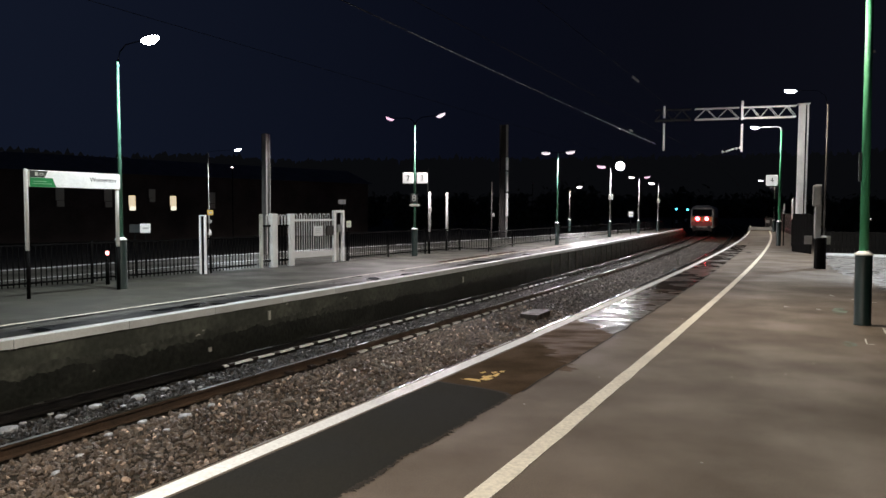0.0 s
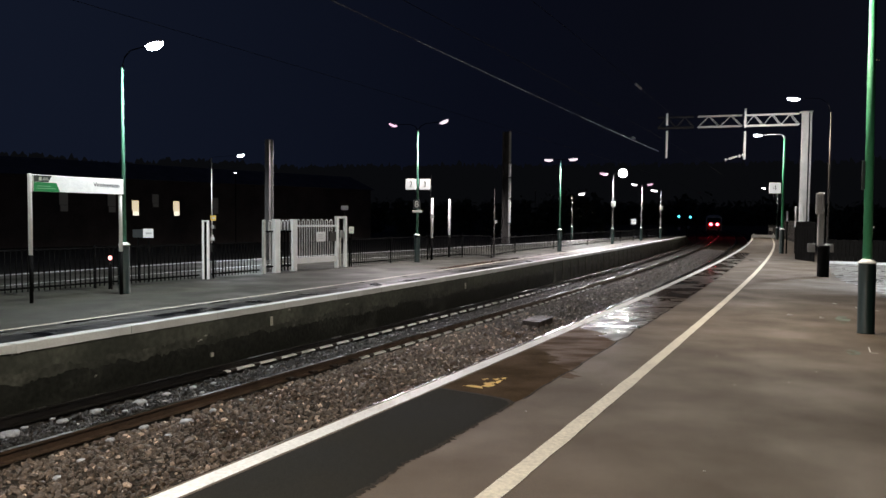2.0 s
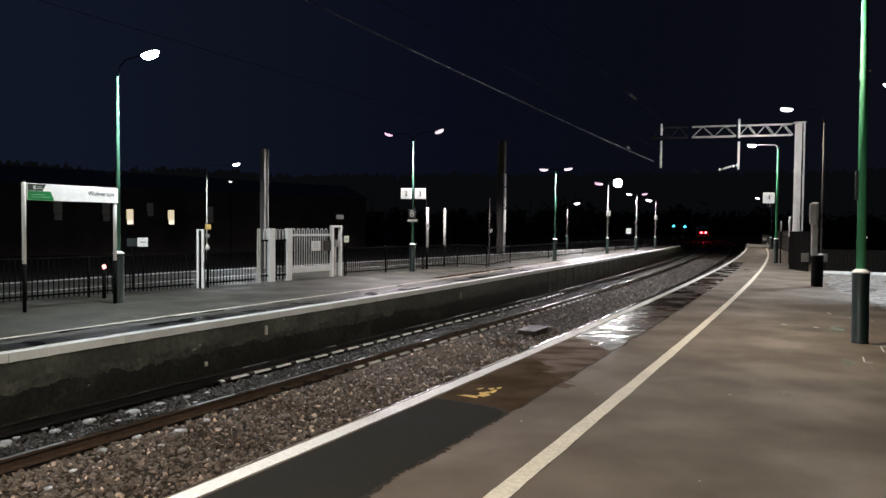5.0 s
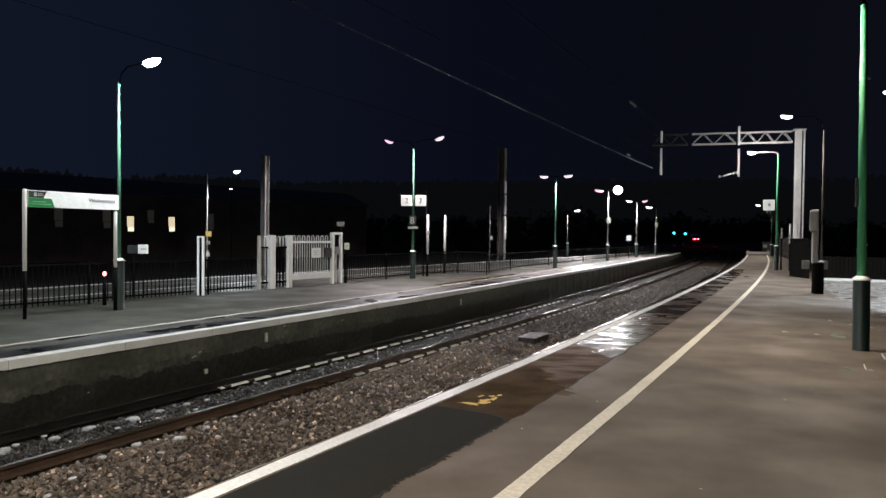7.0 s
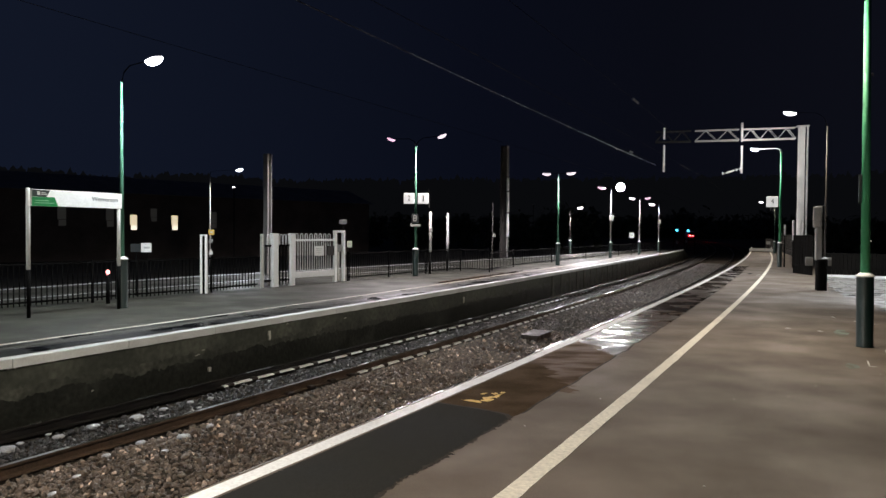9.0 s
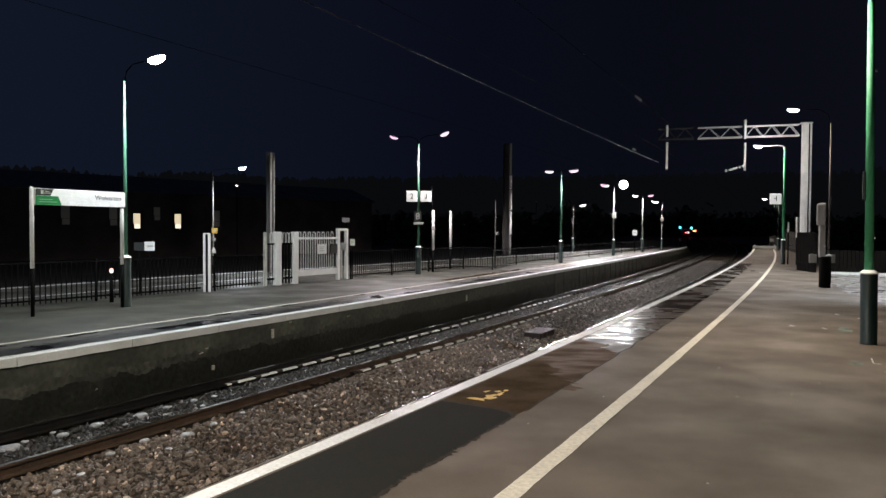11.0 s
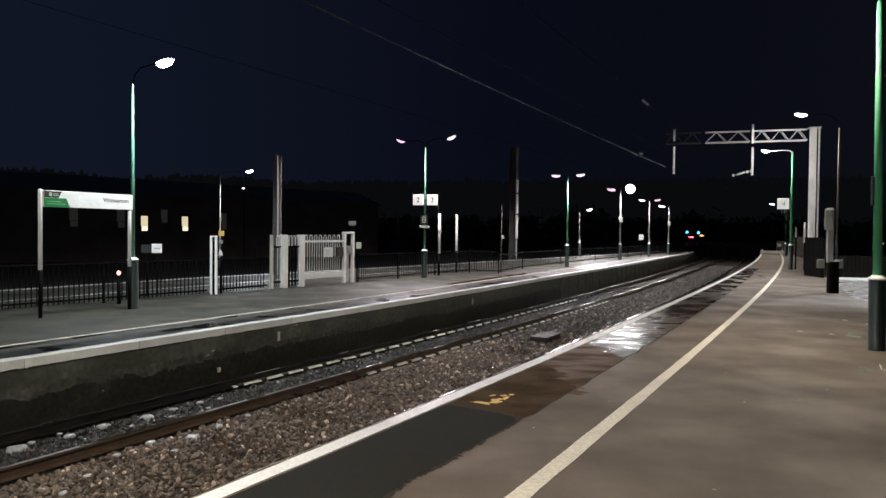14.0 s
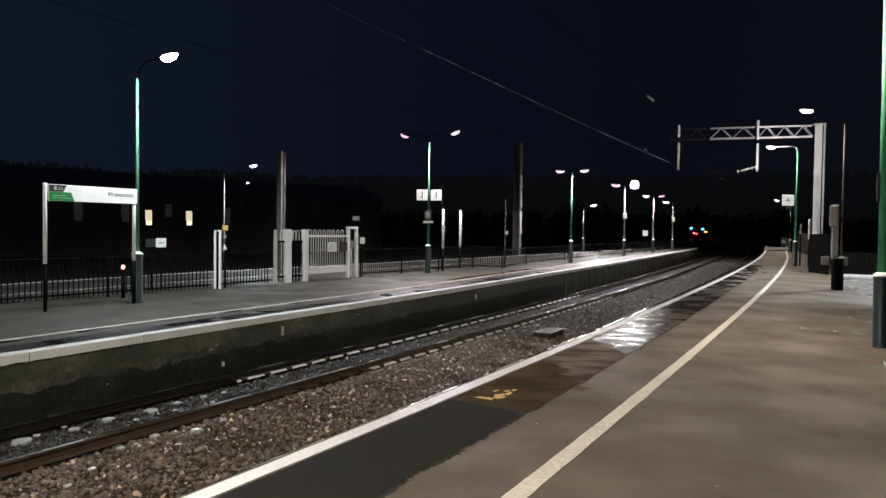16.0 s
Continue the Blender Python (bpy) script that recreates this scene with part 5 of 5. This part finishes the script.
shutter = part("shutter", bm, BLACK, sub, "black plate added to hide the amber lens")
SHUT_Z = ZA + 0.22

# ---- beyond: house row, trees ----
row = new("terraced_house")
a, b = far_place(-40, 76, -1.3), far_place(-6, 100, -1.3)
d = b - a
row.matrix_basis = Matrix.Translation(a) @ Matrix.Rotation(math.atan2(d.y, d.x), 4, "Z")
tagged(row, "dark long brick building with a few lit windows", "building")
L = d.length
bm = B()
box(bm, L / 2, 5, 3.5, L, 10, 7.0)
part("wall", bm, BRICK, row)
bm = B()
vs = [bm.verts.new(v) for v in ((-0.4, -0.5, 7.0), (L + 0.4, -0.5, 7.0), (L + 0.4, 10.5, 7.0), (-0.4, 10.5, 7.0), (-0.4, 5, 9.0), (L + 0.4, 5, 9.0))]
for q in ((0, 1, 5, 4), (2, 3, 4, 5), (0, 4, 3), (1, 2, 5), (0, 3, 2, 1)):
    bm.faces.new([vs[i] for i in q])
part("roof", bm, ROOF, row)


def on_wall(px, py):
    """Where the line of sight through azimuth tangent px and height tangent py meets the long wall (its x and z)."""
    m = row.matrix_basis.inverted()
    e, w = m @ EYE, m.to_3x3() @ Vector((px, 1.0, py))
    k = -e.y / w.y
    q = e + w * k
    return q.x, q.z


for px, py, w, h, kind in ((-0.4385, 0.0095, 0.72, 1.62, 1), (-0.3805, 0.0095, 0.72, 1.62, 1), (-0.472, 0.0165, 0.8, 2.0, 0), (-0.54, 0.018, 0.8, 2.0, 0), (-0.325, 0.0135, 0.7, 1.9, 0), (-0.41, 0.02, 0.7, 1.4, 0)):
    x, z = on_wall(px, py)
    bm = B()
    box(bm, x, -0.02, z, w + 0.16, 0.1, h + 0.16, 0.02)
    wf = part("window", bm, BRICK if kind == 0 else BLACK, row, "dark window frame")
    bm = B()
    box(bm, x, -0.075, z + h * 0.16, w, 0.02, h * 0.66)
    part("pane", bm, WINDOW_LIT if kind else WINDOW_DIM, wf, "warm lit pane" if kind else "dim pane")
    bm = B()
    box(bm, x + w * 0.06, -0.075, z - h * 0.34, w * 0.86, 0.02, h * 0.3)
    part("blind", bm, WINDOW_LIT_B if kind else WINDOW_DIM, wf)


for px, py, dist, r, m_, l in ((-0.6176, 0.0145, 70, 0.1, LENS_FAR, "tiny distant white light"), (-0.2965, 0.0603, 60, 0.075, LENS_FAR, "small distant pale light"), (0.1276, 0.0395, 90, 0.1, GREY_BOX, "small unlit lantern far off")):
    w = Vector((px, 1.0, py))
    q = EYE + w * dist
    t = tagged(new("distant_light"), l, "light", "distant lights")
    t.matrix_basis = Matrix.Translation((q.x, q.y, -1.3))
    part("stem", tube(B(), [(0, 0.1, 0), (0, 0.1, q.z + 1.3)], 0.04, 6), BLACK, t)
    part("bulb", ball(B(), 0, 0, q.z + 1.3, r * 1.7, r, r * 0.55, u=10, v=6), m_, t, "", True)


def leaf_mass(name, places, label, seed, dens=220, kind="stuff"):
    """Crowns of many small leaf flakes on trunks with limbs, in one mesh."""
    g = np.random.default_rng(seed)
    V, F = [], []
    bm = B()
    for x, y, h, r in places:
        tube(bm, [(x, y, -1.3), (x + 0.2, y, h * 0.4), (x, y + 0.2, h * 0.8)], [0.28, 0.2, 0.06], 6)
        for k in range(4):
            a = g.uniform(0, 6.28)
            tube(bm, [(x, y, h * g.uniform(0.3, 0.5)), (x + r * 0.7 * math.cos(a), y + r * 0.7 * math.sin(a), h * g.uniform(0.6, 0.85))], [0.1, 0.03], 5)
        for c in range(int(7 + r * 2)):
            cx, cy, cz = x + g.normal() * r * 0.5, y + g.normal() * r * 0.5, g.uniform(0.0, 1.0) * h - 0.5
            cr = g.uniform(0.35, 0.7) * r * 0.6
            pts = g.normal(size=(dens // 4, 3)) * cr * 0.6 + np.array([cx, cy, cz])
            for p in pts:
                u = g.normal(size=3) * 0.06 * r
                w = g.normal(size=3) * 0.06 * r
                i = len(V)
                V += [tuple(p - u), tuple(p + w), tuple(p + u), tuple(p - w)]
                F.append((i, i + 1, i + 2, i + 3))
    me = bpy.data.meshes.new(name)
    me.from_pydata(V, [], F)
    me.materials.append(LEAF)
    ob = tagged(new(name, me), label, "trees", "", kind)
    part("trunks", bm, BARK, ob)
    return ob


g = random.Random(11)
far = []
for i in range(46):
    az = -9 + i * 1.35
    k = 3.4 if 12 < az < 27 else 1.0
    far.append((*far_place(az + g.uniform(-0.5, 0.5), k * (135 + g.uniform(-12, 25)), 0)[:2], (1.0 if k > 1 else 0.6) * g.uniform(6, 9), k * g.uniform(3.5, 5.5)))
leaf_mass("far_trees", [p for p in far], "dark far tree line beyond the railway at night", 3)


# far dark woods and roofs; an added faint glow lifts their blacks like haze
bm = B()
top = bot = None
for i in range(1241):
    az = -62 + 0.1 * i
    h = 30 + 3 * noise.noise((i * 0.015, 0.0, 4.0)) + 3 * noise.noise((i * 0.11, 1.0, 4.0)) + 3.5 * noise.noise((i * 0.37, 2.0, 4.0)) + 2.5 * noise.noise((i * 0.9, 3.0, 4.0)) + 2 * min(1, max(0, (az + 10) / 20))
    p = far_place(az, 520, -1.3)
    u, w = bm.verts.new(p), bm.verts.new((p.x, p.y, h + 9))
    if top:
        bm.faces.new((bot, u, w, top))
    top, bot = w, u
DISTANCE = glow("glowing_distance", (0.78, 0.84, 1.0), 0.0033)
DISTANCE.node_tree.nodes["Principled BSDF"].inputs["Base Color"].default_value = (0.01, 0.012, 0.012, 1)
tagged(done("backdrop", bm, DISTANCE), "far dark woods backdrop, faint glow put into its material", "backdrop", "", "structure")


# ---- the departing train ----
train = tagged(new("train"), "departing electric train, orange front, red tail lamps lit", "train")
W, HB, HR, LT = 1.36, 0.95, 3.75, 18.5


def body_ring(y, w, zb, zt, shoulder):
    return [(-w, y, zb), (-w, y, zt - shoulder), (-w * 0.86, y, zt - shoulder * 0.4), (-w * 0.5, y, zt), (w * 0.5, y, zt), (w * 0.86, y, zt - shoulder * 0.4), (w, y, zt - shoulder), (w, y, zb)]


def loft(rings):
    bm = B()
    rs = [[bm.verts.new(v) for v in r] for r in rings]
    k = len(rs[0])
    for u, v in zip(rs, rs[1:]):
        for i in range(k):
            bm.faces.new((u[i], u[(i + 1) % k], v[(i + 1) % k], v[i]))
    bm.faces.new(rs[0][::-1]), bm.faces.new(rs[-1])
    return bm


# y runs forward; the tail is at y = 0
part("body", loft([body_ring(0.0, W * 0.93, HB, 2.35, 0.15), body_ring(0.45, W, HB, 3.5, 0.5), body_ring(0.9, W, HB, HR, 0.6), body_ring(LT, W, HB, HR, 0.6)]), TRAIN_GREY, train, "light grey body")
for x in (-1, 1):
    bm = B()
    box(bm, x * (W + 0.01), LT / 2 + 0.6, 1.6, 0.02, LT - 1.6, 1.1)
    part("side_band", bm, TRAIN_RED, train, "red side band")
bm = B()
vs = [bm.verts.new(v) for v in ((-1.15, -0.01, 2.42), (1.15, -0.01, 2.42), (1.1, 0.32, 3.24), (-1.1, 0.32, 3.24))]
f = bm.faces.new(vs)
r = bmesh.ops.extrude_face_region(bm, geom=[f])
bmesh.ops.translate(bm, vec=(0, -0.05, 0), verts=[v for v in r["geom"] if isinstance(v, bmesh.types.BMVert)])
part("windscreen", bm, GLASS_DARK, train, "dark windscreen")
bm = B()
box(bm, 0, -0.03, 2.05, 2.46, 0.06, 0.6, 0.02)
part("nose_panel", bm, TRAIN_ORANGE, train, "orange warning panel")
bm = B()
box(bm, 0, -0.03, 1.45, 2.46, 0.06, 0.56, 0.02)
part("skirt", bm, TRAIN_RED, train, "red lower front")
bm = B()
box(bm, 0, 0.1, 0.85, 2.3, 0.2, 0.5, 0.04)
part("buffer_beam", bm, TRAIN_DARK, train)
for x in (-0.87, 0.87):
    bm = tube(B(), [(x, 0, 1.05), (x, -0.4, 1.05), (x, -0.42, 1.05), (x, -0.5, 1.05)], [0.12, 0.12, 0.23, 0.22], 12)
    part("buffer", bm, TRAIN_DARK, train)
for x in (-0.5, 0.56):
    bm = B()
    box(bm, x, -0.07, 2.08, 0.5, 0.08, 0.5, 0.05)
    hs = part("lamp_housing", bm, BLACK, train)
    bm = tube(B(), [(x, -0.1, 2.08), (x, -0.15, 2.08)], [0.23, 0.21], 16)
    part("tail_lamp", bm, TAIL, hs, "glowing red tail lamp")
for y in (3.4, LT - 3.4):
    bm = B()
    for x in (-1.05, 1.05):
        box(bm, x, y, 0.6, 0.14, 3.2, 0.3, 0.03)
    box(bm, 0, y, 0.62, 2.1, 0.5, 0.24, 0.03)
    part("bogie", bm, TRAIN_DARK, train)
    for w in (-1.25, 1.25):
        for x in (-0.735, 0.735):
            bm = tube(B(), [(x - 0.07, y + w, 0.46), (x + 0.07, y + w, 0.46)], 0.455, 20)
            part("wheel", bm, TRAIN_DARK, train)
bm = B()
box(bm, 0, LT / 2, 0.75, 2.2, 5.5, 0.45, 0.04)
part("equipment_case", bm, TRAIN_DARK, train)


def motions():
    rows = []
    for t, s in [(float(i), 87.0 + 21.3 * i) for i in range(10)] + [(10.0, 299.0), (10.7, 312.0), (11.3, 320.0), (12.0, 325.5), (13.0, 328.5), (16.0, 331.0)]:
        p = at(s, -5.33, -0.917)
        rows.append((t, pose(p.x, p.y, p.z, 0, 0, -math.degrees(heading(s + 9)))))
    walk(train, rows)
    shut, clear = pose(0, 0.005, SHUT_Z), pose(0, 0.005, SHUT_Z, -84)
    walk(shutter, [(0.0, shut), (9.6, shut), (10.4, clear), (16.0, clear)])


motions()
